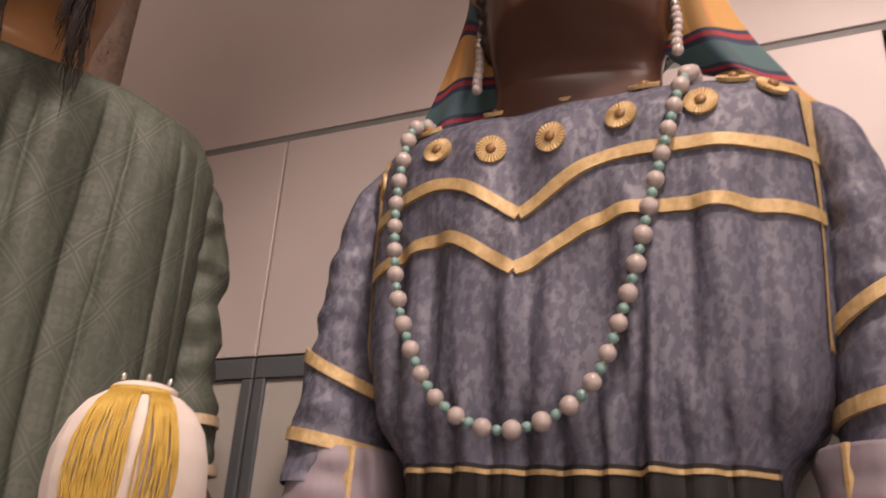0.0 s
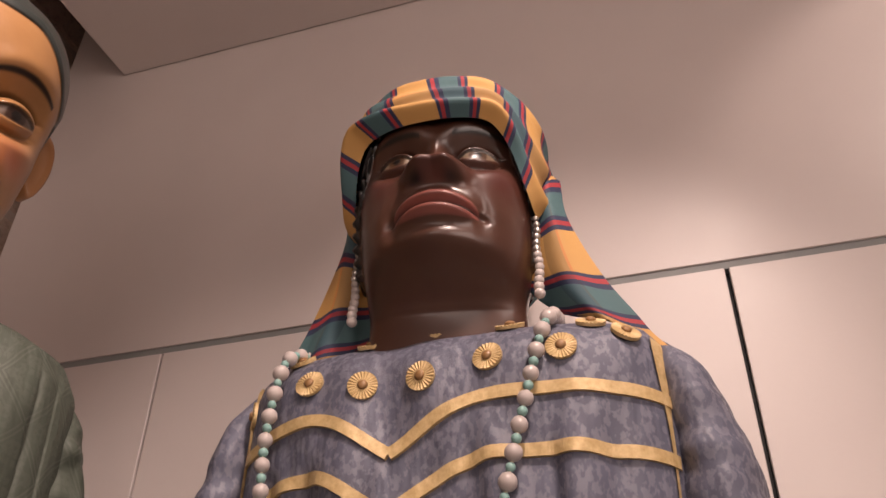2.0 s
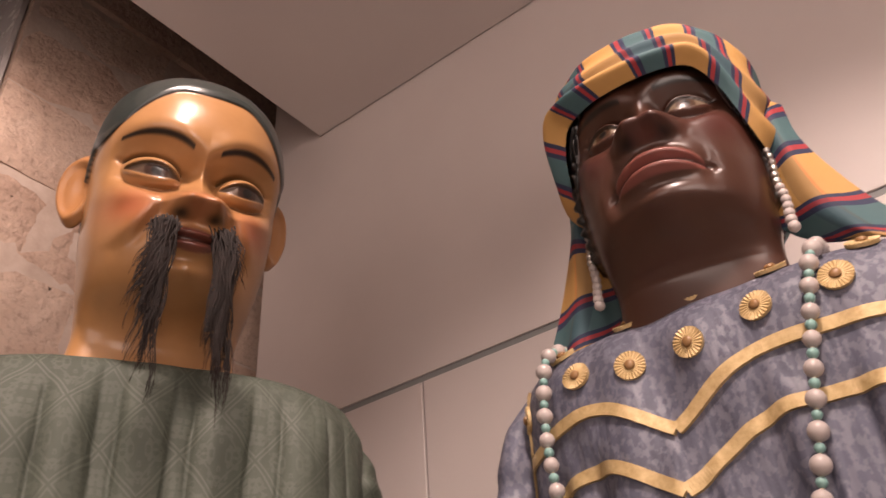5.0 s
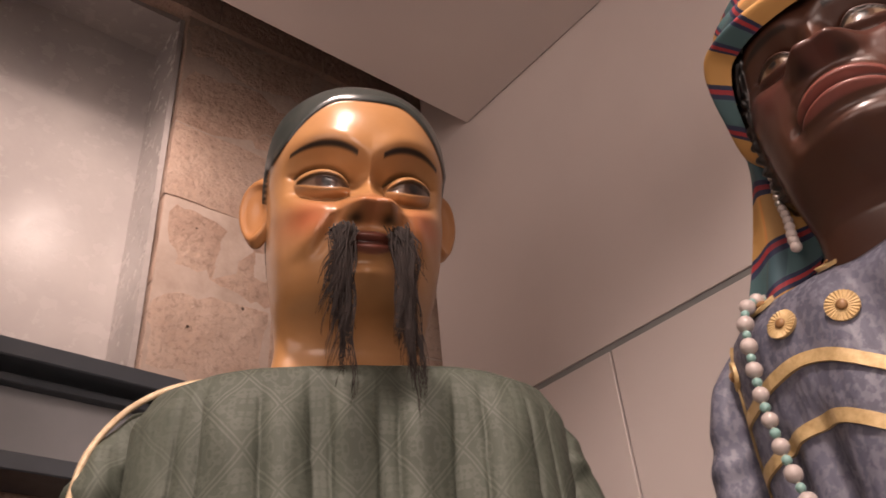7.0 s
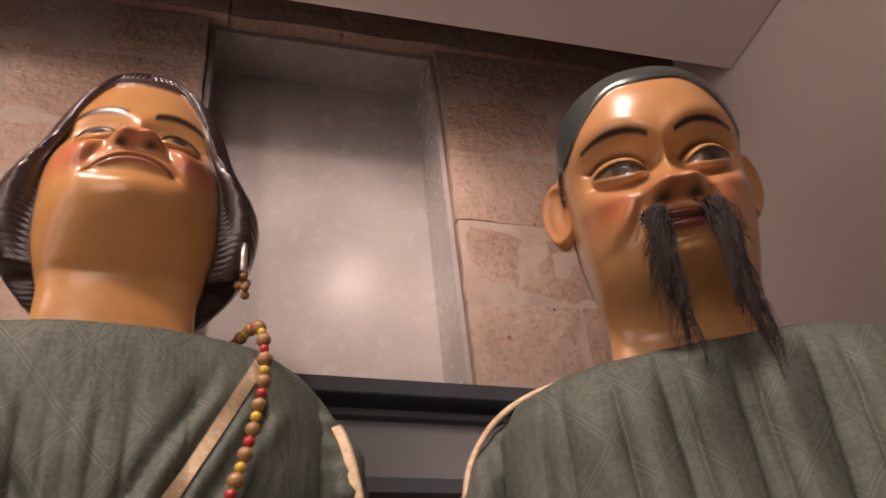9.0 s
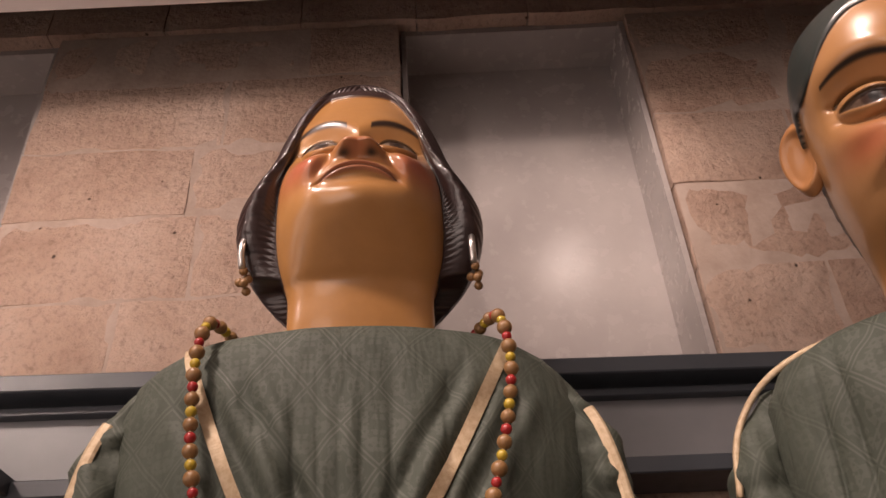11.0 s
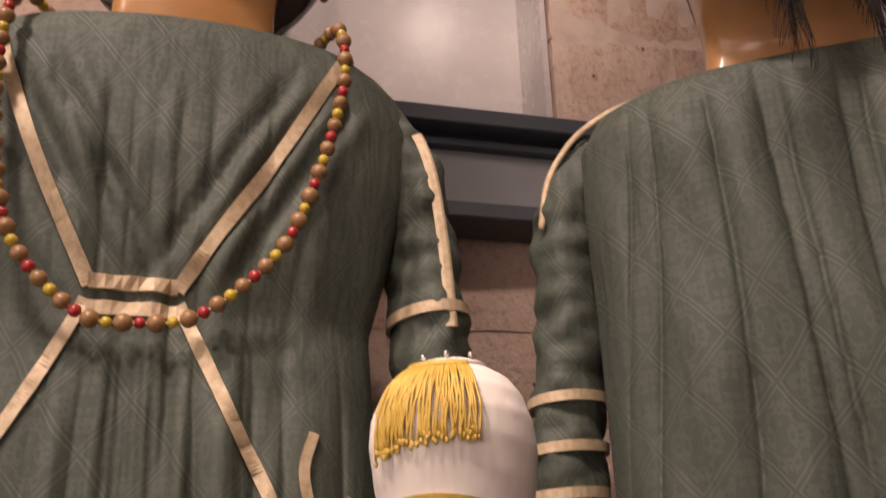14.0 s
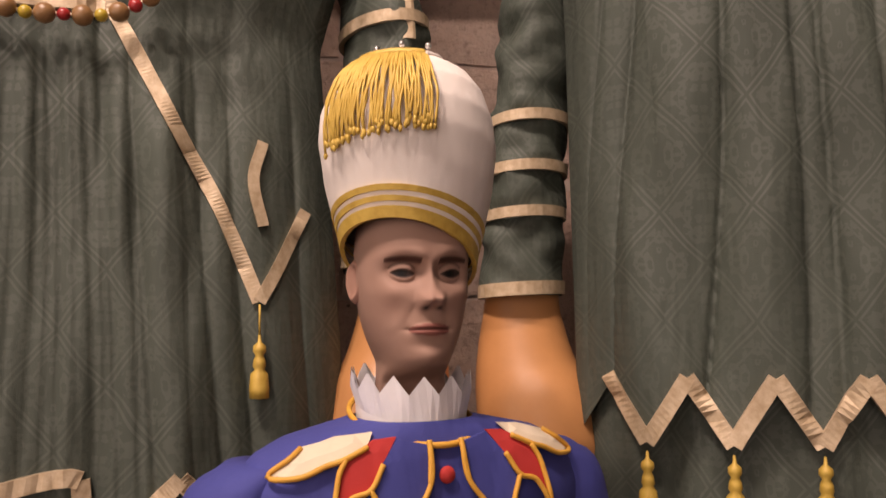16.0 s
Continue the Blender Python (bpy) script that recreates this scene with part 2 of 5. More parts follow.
PEARL = paint_coat("pearl_bead", (0.36, 0.31, 0.29), (0.50, 0.44, 0.42), 30, 0.27, 0.02)
TURQUOISE = paint_coat("turquoise_bead", (0.16, 0.30, 0.28), (0.24, 0.40, 0.37), 40, 0.35, 0.02)
WOOD_BEAD = paint_coat("gilt_wood_bead", (0.17, 0.085, 0.03), (0.30, 0.165, 0.065), 60, 0.38, 0.1)
RED_BEAD = paint_coat("red_bead", (0.26, 0.012, 0.014), (0.36, 0.02, 0.02), 40, 0.35, 0.05)
YELLOW_BEAD = paint_coat("yellow_bead", (0.36, 0.25, 0.02), (0.48, 0.34, 0.03), 40, 0.35, 0.05)
SILVER = Nodes("silver", 0.3, 1.0).mat
SILVER.node_tree.nodes["Principled BSDF"].inputs[0].default_value = (0.62, 0.60, 0.58, 1)
HAT_WHITE = cloth("white_felt", (0.70, 0.63, 0.57), (0.78, 0.71, 0.65), 6, 0.9)
JACKET = cloth("royal_blue_cloth", (0.035, 0.04, 0.20), (0.05, 0.056, 0.26), 5, 0.8)
RED_CLOTH = cloth("red_cloth", (0.36, 0.018, 0.016), (0.46, 0.03, 0.025), 8, 0.8)
CREAM = cloth("cream_cloth", (0.60, 0.50, 0.36), (0.70, 0.60, 0.45), 8, 0.85)
PIPING = cloth("amber_piping", (0.55, 0.27, 0.025), (0.68, 0.37, 0.05), 30, 0.6)
WHITE_CLOTH = cloth("white_cloth", (0.66, 0.63, 0.64), (0.76, 0.73, 0.73), 10, 0.85)


# ---- mesh helpers ----
def mesh_of(name, verts, faces, mats, smooth=True, uvs=None, paint=None, slots=None):
    me = bpy.data.meshes.new(name)
    me.from_pydata([tuple(map(float, v)) for v in verts], [], faces)
    for m in mats if isinstance(mats, (list, tuple)) else [mats]:
        me.materials.append(m)
    if smooth and name not in ("braid", "hem_braid", "belt", "belt_edging", "trim_band", "gold_band"):
        me.polygons.foreach_set("use_smooth", [True] * len(me.polygons))
    if slots is not None:
        me.polygons.foreach_set("material_index", slots)
    if uvs is not None:
        layer = me.uv_layers.new(name="UVMap")
        loops = np.empty(len(me.loops), int)
        me.loops.foreach_get("vertex_index", loops)
        layer.data.foreach_set("uv", np.asarray(uvs, float)[loops].ravel())
    if paint is not None:
        at = me.color_attributes.new("paint", "FLOAT_COLOR", "POINT")
        full = np.ones((len(me.vertices), 4))
        full[:, :3] = paint
        at.data.foreach_set("color", full.ravel())
    me.update()
    return me


def part(name, data, parent, label="", m=None):
    """One mesh under a thing or under a part; data is a mesh."""
    ob = new(name, data)
    ob.parent = parent
    if m is not None:
        ob.matrix_basis = m
    return tagged(ob, label)


def thing(name, m, label, category, group="", kind="", data=None):
    ob = new(name, data)
    ob.matrix_basis = m
    return tagged(ob, label, category, group, kind)


def box_mesh(name, lo, hi, mat, bevel=0.004):
    bm = bmesh.new()
    bmesh.ops.create_cube(bm, size=1.0)
    for v in bm.verts:
        v.co = Vector([lo[i] + (v.co[i] + 0.5) * (hi[i] - lo[i]) for i in range(3)])
    if bevel:
        bmesh.ops.bevel(bm, geom=bm.edges[:], offset=bevel, segments=1, affect="EDGES")
    me = bpy.data.meshes.new(name)
    bm.to_mesh(me)
    bm.free()
    me.materials.append(mat)
    return me


def grid_faces(rows, cols, closed):
    out = []
    for r in range(rows - 1):
        for c in range(cols if closed else cols - 1):
            d = (c + 1) % cols
            out.append((r * cols + c, r * cols + d, (r + 1) * cols + d, (r + 1) * cols + c))
    return out


def smooth_line(points, n):
    """n points along a Catmull-Rom line, evenly spaced."""
    p = np.array(points, float)
    q = np.vstack([2 * p[0] - p[1], p, 2 * p[-1] - p[-2]])
    out = []
    for i in range(1, len(q) - 2):
        for t in np.linspace(0, 1, 24, endpoint=False):
            a, b, c, d = q[i - 1], q[i], q[i + 1], q[i + 2]
            out.append(0.5 * (2 * b + (c - a) * t + (2 * a - 5 * b + 4 * c - d) * t * t + (3 * b - a - 3 * c + d) * t ** 3))
    out = np.array(out + [p[-1]])
    s = np.r_[0, np.cumsum(np.linalg.norm(np.diff(out, axis=0), axis=1))]
    k = np.linspace(0, s[-1], n)
    return np.stack([np.interp(k, s, out[:, i]) for i in range(out.shape[1])], 1)


def tube_arrays(points, radius, n=8, squash=1.0):
    p = np.array(points, float)
    t = np.gradient(p, axis=0)
    t /= np.linalg.norm(t, axis=1)[:, None] + 1e-9
    ref = np.array([0.0, 1.0, 0.03])
    u = np.cross(t, ref)
    u /= np.linalg.norm(u, axis=1)[:, None] + 1e-9
    w = np.cross(t, u)
    r = np.broadcast_to(np.asarray(radius, float), (len(p),))
    a = np.linspace(0, 2 * math.pi, n, endpoint=False)
    ring = p[:, None] + r[:, None, None] * (np.cos(a)[None, :, None] * u[:, None] + squash * np.sin(a)[None, :, None] * w[:, None])
    verts = ring.reshape(-1, 3)
    faces = grid_faces(len(p), n, True) + [tuple(range(n))[::-1], tuple((len(p) - 1) * n + i for i in range(n))]
    return verts, faces


def joined(pieces):
    """Several (verts, faces) as one."""
    vs, fs, k = [], [], 0
    for v, f in pieces:
        vs.append(np.asarray(v, float))
        fs += [tuple(i + k for i in q) for q in f]
        k += len(v)
    return np.vstack(vs), fs


def ball_arrays(c, r, rows=8, cols=12):
    th = np.linspace(0.02, math.pi - 0.02, rows)
    ph = np.linspace(0, 2 * math.pi, cols, endpoint=False)
    r = np.broadcast_to(np.asarray(r, float), (3,))
    v = np.stack([np.sin(th)[:, None] * np.cos(ph), np.sin(th)[:, None] * np.sin(ph), np.cos(th)[:, None] * np.ones(cols)], -1) * r + np.asarray(c, float)
    return v.reshape(-1, 3), grid_faces(rows, cols, True) + [tuple(range(cols))[::-1], tuple((rows - 1) * cols + i for i in range(cols))]


def bump2(x, z, cx, cz, sx, sz):
    return np.exp(-((x - cx) / sx) ** 2 - ((z - cz) / sz) ** 2)


def step(v, a, b):
    t = np.clip((v - a) / (b - a), 0, 1)
    return t * t * (3 - 2 * t)


# ---- the hall ----
WALL_Y, STONE_X, NICHE_X = 1.85, -2.5, -2.8
tagged(new("floor", box_mesh("floor", (-3.2, -4.2, -0.12), (3.8, 2.6, 0.0), FLOOR, 0)), "polished stone hall floor, lightened to bounce light", "floor", kind="structure")
tagged(new("ceiling", box_mesh("ceiling", (-1.89, -4.2, 4.333), (3.8, 1.846, 4.43), CEILING, 0.003)), "pinkish grey plaster ceiling with a free edge", "ceiling", kind="structure")
tagged(new("roof_slab", box_mesh("roof_slab", (-3.2, -4.2, 5.5), (3.8, 2.6, 5.6), STEEL, 0)), "dark slab above the ceiling slot", "roof", kind="structure")
tagged(new("wall_south", box_mesh("wall_south", (-3.2, -4.2, 0), (3.8, -4.08, 5.5), PANEL, 0)), "plain painted wall behind the visitor", "wall", kind="structure")
tagged(new("wall_east", box_mesh("wall_east", (3.68, -4.08, 0), (3.8, 2.5, 5.5), PANEL, 0)), "plain painted wall facing the stone", "wall", kind="structure")
tagged(new("wall_back", box_mesh("wall_back", (-3.2, 2.48, 0), (3.68, 2.6, 5.5), PLASTER, 0)), "plastered wall behind the panelling", "wall", kind="structure")

wall_north = tagged(new("wall_north"), "pinkish grey panelled partition with shadow joints", "wall", kind="structure")
part("upper_panel", box_mesh("upper_panel", (-2.2, WALL_Y, 3.022), (3.68, 1.97, 5.4), PANEL, 0.002), wall_north)
part("groove_strip", box_mesh("groove_strip", (-2.2, WALL_Y + 0.006, 3.0), (3.68, 1.965, 3.022), GROOVE, 0), wall_north, "grey shadow groove")
part("backing", box_mesh("backing", (-2.2, WALL_Y + 0.03, 0.0), (3.68, 1.965, 3.0), SHADOW_GAP, 0), wall_north)
for x0, x1 in ((-2.2, -1.4045), (-1.3975, 0.2305), (0.2415, 1.868), (1.876, 3.68)):
    part("panel", box_mesh("panel", (x0, WALL_Y, 2.318), (x1, WALL_Y + 0.03, 3.0), PANEL, 0.002), wall_north)

# glazed doors under the panels
for x0, x1 in ((-2.2, -1.405), (-1.397, 0.231), (0.241, 1.869), (1.877, 3.68)):
    door = tagged(new("glazed_screen"), "grey steel framed screen with frosted panels under the wall panels", "screen", "glazed screens", "structure")
    xs = [x0, x1] if x1 - x0 < 1 else [x0, (x0 + x1) / 2, x1]
    part("head_rail", box_mesh("head_rail", (x0, WALL_Y + 0.002, 2.255), (x1, WALL_Y + 0.03, 2.314), FRAME, 0.003), door)
    part("bottom_rail", box_mesh("bottom_rail", (x0, WALL_Y + 0.002, 0.0), (x1, WALL_Y + 0.03, 0.1), FRAME, 0.003), door)
    for i, x in enumerate(xs):
        lo, hi = max(x0, x - 0.035), min(x1, x + 0.035)
        part("stile", box_mesh("stile", (lo, WALL_Y + 0.002, 0.1), (hi, WALL_Y + 0.03, 2.255), FRAME, 0.003), door)
    for a, b in zip(xs, xs[1:]):
        part("pane", box_mesh("pane", (a + 0.035, WALL_Y + 0.014, 0.1), (b - 0.035, WALL_Y + 0.026, 2.255), FROSTED, 0), door, "frosted grey beige panel")

# stone wall with two plastered niches
wall_west = tagged(new("wall_west"), "old pinkish volcanic stone wall with plastered niches", "wall", kind="structure")
part("plaster_back", box_mesh("plaster_back", (-3.0, -4.08, 0), (NICHE_X, 2.48, 5.5), PLASTER, 0), wall_west, "polished grey plaster niche back")
for y0, y1 in ((-0.24, 0.785), (-3.4, -1.785)):
    part("niche_head", box_mesh("niche_head", (NICHE_X, y0, 4.915), (STONE_X - 0.06, y1, 5.0), PLASTER, 0), wall_west)
    for a, b in ((y0, y0 + 0.022), (y1 - 0.022, y1)):
        part("niche_reveal", box_mesh("niche_reveal", (NICHE_X, a, 2.75), (STONE_X - 0.03, b, 4.915), PLASTER, 0), wall_west, "plastered niche side")
for y0, y1 in ((-4.08, -3.4), (-1.785, -0.24), (0.785, 2.48)):
    part("mortar_core", box_mesh("mortar_core", (NICHE_X, y0 + 0.012, 0), (STONE_X - 0.004, y1 - 0.012, 4.93), MORTAR, 0), wall_west)
part("mortar_core", box_mesh("mortar_core", (NICHE_X, -4.08, 5.0), (STONE_X - 0.012, 2.48, 5.5), MORTAR, 0), wall_west)


def stone_block(y0, y1, z0, z1, rng, proud=0.0):
    """A rough block of a few facets with worn edges; its face looks along +x."""
    ny, nz = max(3, int((y1 - y0) / 0.05)), max(3, int((z1 - z0) / 0.05))
    ys, zs = np.linspace(y0, y1, ny), np.linspace(z0, z1, nz)
    v = np.zeros((nz, ny, 3))
    for i in range(nz):
        for j in range(ny):
            edge = min(ys[j] - y0, y1 - ys[j], zs[i] - z0, z1 - zs[i])
            n = noise.noise((ys[j] * 4.1, zs[i] * 4.1, y0)) * 0.006 + noise.noise((ys[j] * 17, zs[i] * 17, z0)) * 0.004
            wob = (noise.noise((ys[j] * 7, zs[i] * 7, 3.0)) * 0.010, noise.noise((ys[j] * 7, zs[i] * 7, 8.0)) * 0.010) if edge < 1e-6 else (0, 0)
            v[i, j] = (STONE_X + proud + n - (0.005 if edge < 1e-6 else 0), ys[j] + wob[0], zs[i] + wob[1])
    verts = [tuple(p) for p in v.reshape(-1, 3)]
    faces = [f for f in grid_faces(nz, ny, False)]
    rim = [j for j in range(ny)] + [i * ny + ny - 1 for i in range(1, nz)] + [(nz - 1) * ny + j for j in range(ny - 2, -1, -1)] + [i * ny for i in range(nz - 2, 0, -1)]
    k = len(verts)
    verts += [(STONE_X - 0.08, verts[i][1], verts[i][2]) for i in rim]
    for a in range(len(rim)):
        b = (a + 1) % len(rim)
        faces.append((rim[b], rim[a], k + a, k + b))
    return mesh_of("stone", verts, faces, STONE, False)


rng = random.Random(4)
for y0, y1 in ((-0.24, 0.785), (-3.4, -1.785)):
    part("mortar_core", box_mesh("mortar_core", (NICHE_X, y0, 0), (STONE_X - 0.012, y1, 2.74), MORTAR, 0), wall_west)
    for row in range(8):
        z0 = 2.74 - 0.3425 * (row + 1)
        cut = y0 + (0.42 + 0.2 * (row % 2)) * (y1 - y0)
        for a, b in ((y0, cut), (cut, y1)):
            part("stone", stone_block(a + 0.007, b - 0.007, z0 + 0.007, z0 + 0.3355, rng), wall_west)
for y0, y1, seed in ((-1.785, -0.24, 1), (0.785, 2.48, 2)):
    z, row = 2.05, 0
    while z < 4.9:
        top = min(z + 0.365 + rng.uniform(-0.02, 0.03), 4.93)
        if 4.93 - top < 0.15:
            top = 4.93
        y = y0
        while y < y1 - 0.01:
            w = rng.uniform(0.42, 0.72) if row % 2 else rng.uniform(0.55, 0.85)
            e = y + w if y1 - y - w > 0.25 else y1
            part("stone", stone_block(y + 0.007, e - 0.007, z + 0.007, top - 0.007, rng, rng.uniform(-0.004, 0.006)), wall_west)
            y = e
        z, row = top, row + 1
y = -3.4
while y < 2.4:
    e = min(y + rng.uniform(0.5, 0.68), 2.48)
    part("stone", stone_block(y + 0.003, e - 0.003, 4.945, 5.16, rng, 0.02), wall_west)
    y = e
for y0, y1 in ((-4.08, -1.8), (-1.8, -0.6), (-0.6, 0.8), (0.8, 2.48)):
    part("stone", stone_block(y0 + 0.003, y1 - 0.003, 5.165, 5.49, rng, 0.0), wall_west)
for z0 in (0.0, 0.5, 1.0, 1.5):
    for y0, y1 in ((-1.785, -1.0), (-1.0, -0.24), (0.785, 1.6), (1.6, 2.48)):
        part("stone", stone_block(y0 + 0.004, y1 - 0.004, z0 + 0.004, z0 + 0.546 if z0 == 1.5 else z0 + 0.496, rng), wall_west)


def steel_beam(m, length, label):
    """A steel beam lying along its x axis, open side towards -y."""
    ob = thing("steel_beam", m, label, "beam", kind="structure")
    part("top_flange", box_mesh("top_flange", (0, 0.0, 0.315), (length, 0.18, 0.37), STEEL, 0.004), ob)
    part("bottom_flange", box_mesh("bottom_flange", (0, 0.0, 0.0), (length, 0.18, 0.05), STEEL, 0.004), ob)
    part("web", box_mesh("web", (0, 0.11, 0.05), (length, 0.15, 0.315), STEEL_LIT, 0), ob, "grey web, coloured lighter as if lit")
    part("lip", box_mesh("lip", (0, 0.07, 0.272), (length, 0.11, 0.298), STEEL, 0.003), ob)
    return ob


# the beam's steel again, lightened to look lit on the web
STEEL_LIT = paint_coat("lit_web_grey", (0.19, 0.195, 0.205), (0.24, 0.24, 0.25), 3.0, 0.42, 0.05)
steel_beam(pose(-2.105, -3.2, 2.695, 0, 0, 93.0), 5.6, "dark grey painted steel beam along the stone wall")
tagged(new("steel_bar", box_mesh("steel_bar", (-2.295, -1.52, 2.70), (-0.4, -1.33, 2.757), STEEL, 0.005)), "dark grey flat steel bar meeting the beam", "beam", kind="structure")
tagged(new("steel_post", box_mesh("steel_post", (-2.47, -1.57, 0.0), (-2.31, -1.39, 2.688), STEEL, 0.005)), "dark grey steel post under the beam corner", "post", kind="structure")


# ---- robes ----
class Robe:
    """A hanging garment about the z axis; the front looks along -y. Tables of z, half width, front depth, back depth."""

    def __init__(self, table, grooves, n=2.5, wave=1.0, pleats=()):
        self.wave, self.pleats = wave, pleats
        self.t = np.array(sorted(table))
        self.grooves, self.n = grooves, n

    def size(self, z):
        return [np.interp(z, self.t[:, 0], self.t[:, i]) for i in (1, 2, 3)]

    def fold(self, x, z):
        out = np.zeros(np.broadcast(x, z).shape)
        for x0, lean, width, depth, top in self.grooves:
            grow = step(top - z, 0.0, 0.10) * (0.4 + 0.6 * step(z, 1.42, 1.9)) * (step(z, 2.12, 2.4) if abs(lean) > 0.4 else 1.0)
            xx = x0 + lean * (2.6 - z)
            out += grow * depth * (np.exp(-((x - xx) / width) ** 2) - 0.45 * np.exp(-((x - xx - 2.1 * width) / (1.3 * width)) ** 2))
        for xs, ref, fan, factor, top, ease, crisp in self.pleats:
            xs = np.asarray(xs, float)
            q = x / (1 + fan * (ref - z)) + 0.02 * np.sin(3.1 * z + 9 * x)
            i = np.clip(np.searchsorted(xs, q) - 1, 0, len(xs) - 2)
            wide = xs[i + 1] - xs[i]
            u = np.clip((q - xs[i]) / wide, 0, 1)
            out -= factor * wide * np.sin(math.pi * u) ** crisp * step(top - z, 0.0, ease) * (q > xs[0]) * (q < xs[-1])
        for i, (fx, fz) in enumerate(((23.0, 4.0), (37.0, -6.0), (11.0, 7.0), (52.0, 5.0))):
            out += self.wave * (0.0045, 0.003, 0.005, 0.0018)[i] * np.sin(fx * x + fz * z + 1.3 * i + 1.5 * np.sin(5.0 * z + 7.0 * x + i)) * step(2.75 - z, 0.0, 0.3)
        return out

    def front(self, x, z):
        a, b, _ = self.size(z)
        k = np.clip(np.abs(x) / a, 0, 0.9999)
        return -b * (1 - k ** self.n) ** (1 / self.n) + self.fold(x, z) * step(1 - k, 0.0, 0.25)

    def mesh(self, name, mat, top, bottom, rows=130, cols=380):
        """bottom: a height, or a function of x."""
        fr = np.sin(np.linspace(-1, 1, int(cols * 0.78)) * math.pi / 2)
        bk = np.sin(np.linspace(1, -1, cols - len(fr) + 2)[1:-1] * math.pi / 2)
        ux = np.r_[fr, bk]
        uy = (1 - np.abs(ux) ** self.n).clip(0) ** (1 / self.n) * np.r_[np.ones(len(fr)), -np.ones(len(bk))]
        P = np.zeros((rows, cols, 3))
        k = np.linspace(0, 1, rows) ** 0.85
        a0 = self.size((top + (bottom if not callable(bottom) else 1.5)) / 2)[0]
        low = np.array([bottom(a0 * u) if callable(bottom) else bottom for u in ux])
        for r in range(rows):
            z = top + (low - top) * k[r]
            a, bf, bb = self.size(z)
            x = a * ux
            y = np.where(uy > 0, -bf * uy, -bb * uy)
            y = y + np.where(uy > 0, self.fold(x, z) * step(1 - np.abs(ux), 0.0, 0.25), -self.fold(-x, z) * step(1 - np.abs(ux), 0.0, 0.25))
            P[r] = np.stack([x, y, z], 1)
        return mesh_of(name, P.reshape(-1, 3), grid_faces(rows, cols, True), mat)


def ribbon(robe, pts, width, lift=0.005, n=90):
    """A flat braid that follows the robe's front through points (x, z)."""
    lift += 0.004
    q = smooth_line(pts, n) if len(pts) > 2 else np.linspace(pts[0], pts[1], n)
    t = np.gradient(q, axis=0)
    t /= np.linalg.norm(t, axis=1)[:, None]
    side = np.stack([-t[:, 1], t[:, 0]], 1) * width / 2
    verts = []
    for i in range(n):
        for sgn, up in ((-1, -0.004), (-1, lift), (1, lift), (1, -0.004)):
            x, z = q[i] + sgn * side[i]
            verts.append((x, float(robe.front(x, z)) - up, z))
    return np.array(verts), grid_faces(n, 4, True) + [(3, 2, 1, 0), tuple((n - 1) * 4 + i for i in range(4))]


def sleeve(points, radii, mat, name="sleeve", wrinkle=0.006, rows=70, cols=40):
    c = smooth_line([(*p, r, d) for p, (r, d) in zip(points, radii)], rows)
    s = np.linspace(0, 2 * math.pi, cols, endpoint=False)
    P = np.zeros((rows, cols, 3))
    for i in range(rows):
        w = 1 + wrinkle / 0.1 * np.array([noise.noise((math.cos(a) * 1.3 + c[i, 0] * 5, math.sin(a) * 1.3, c[i, 2] * 24)) for a in s])
        P[i] = c[i, :3] + np.stack([np.cos(s) * c[i, 3] * w, np.sin(s) * c[i, 4] * w, np.zeros(cols)], 1)
    faces = grid_faces(rows, cols, True) + [tuple(range(cols))[::-1]]
    return mesh_of(name, P.reshape(-1, 3), faces, mat), c


def band(c, z, height, mat, lean=0.0, name="trim_band"):
    """A braid ring round a sleeve whose centre line is c."""
    cols = 36
    s = np.linspace(0, 2 * math.pi, cols, endpoint=False)
    rows = []
    for dz, grow in ((height / 2, -0.004), (height / 2, 0.006), (-height / 2, 0.006), (-height / 2, -0.004)):
        zz = z + dz + lean * np.cos(s)
        cx, cy = np.interp(zz, c[::-1, 2], c[::-1, 0]), np.interp(zz, c[::-1, 2], c[::-1, 1])
        rx, ry = np.interp(zz, c[::-1, 2], c[::-1, 3]), np.interp(zz, c[::-1, 2], c[::-1, 4])
        rows.append(np.stack([cx + np.cos(s) * (rx * 1.04 + grow), cy + np.sin(s) * (ry * 1.04 + grow), zz], 1))
    return mesh_of(name, np.vstack(rows), grid_faces(4, cols, True), mat)


def bead_string(m, line, pattern, label, group, robe_name):
    """Beads along a line; pattern: (mesh, radius, name, label) in turn."""
    ob = thing("bead_necklace", m, label, "necklace", group)
    s = np.r_[0, np.cumsum(np.linalg.norm(np.diff(line, axis=0), axis=1))]
    at, i = 0.0, 0
    while at < s[-1]:
        me, r, name, words = pattern[i % len(pattern)]
        at += r
        p = [float(np.interp(at, s, line[:, k])) for k in range(3)]
        k = r * (1 + 0.06 * math.sin(i * 2.7))
        part(name, me, ob, words, Matrix.LocRotScale(p, Euler((0.4 * i, 0.9 * i, 0)), (k, k, k * 0.96)))
        at += r
        i += 1
    part("string", mesh_of("string", *tube_arrays(line[::3], 0.003, 5), CREAM), ob)
    return ob


BALL = {m.name: mesh_of("bead", *ball_arrays((0, 0, 0), 1.0), m) for m in (PEARL, TURQUOISE, WOOD_BEAD, RED_BEAD, YELLOW_BEAD, SILVER)}


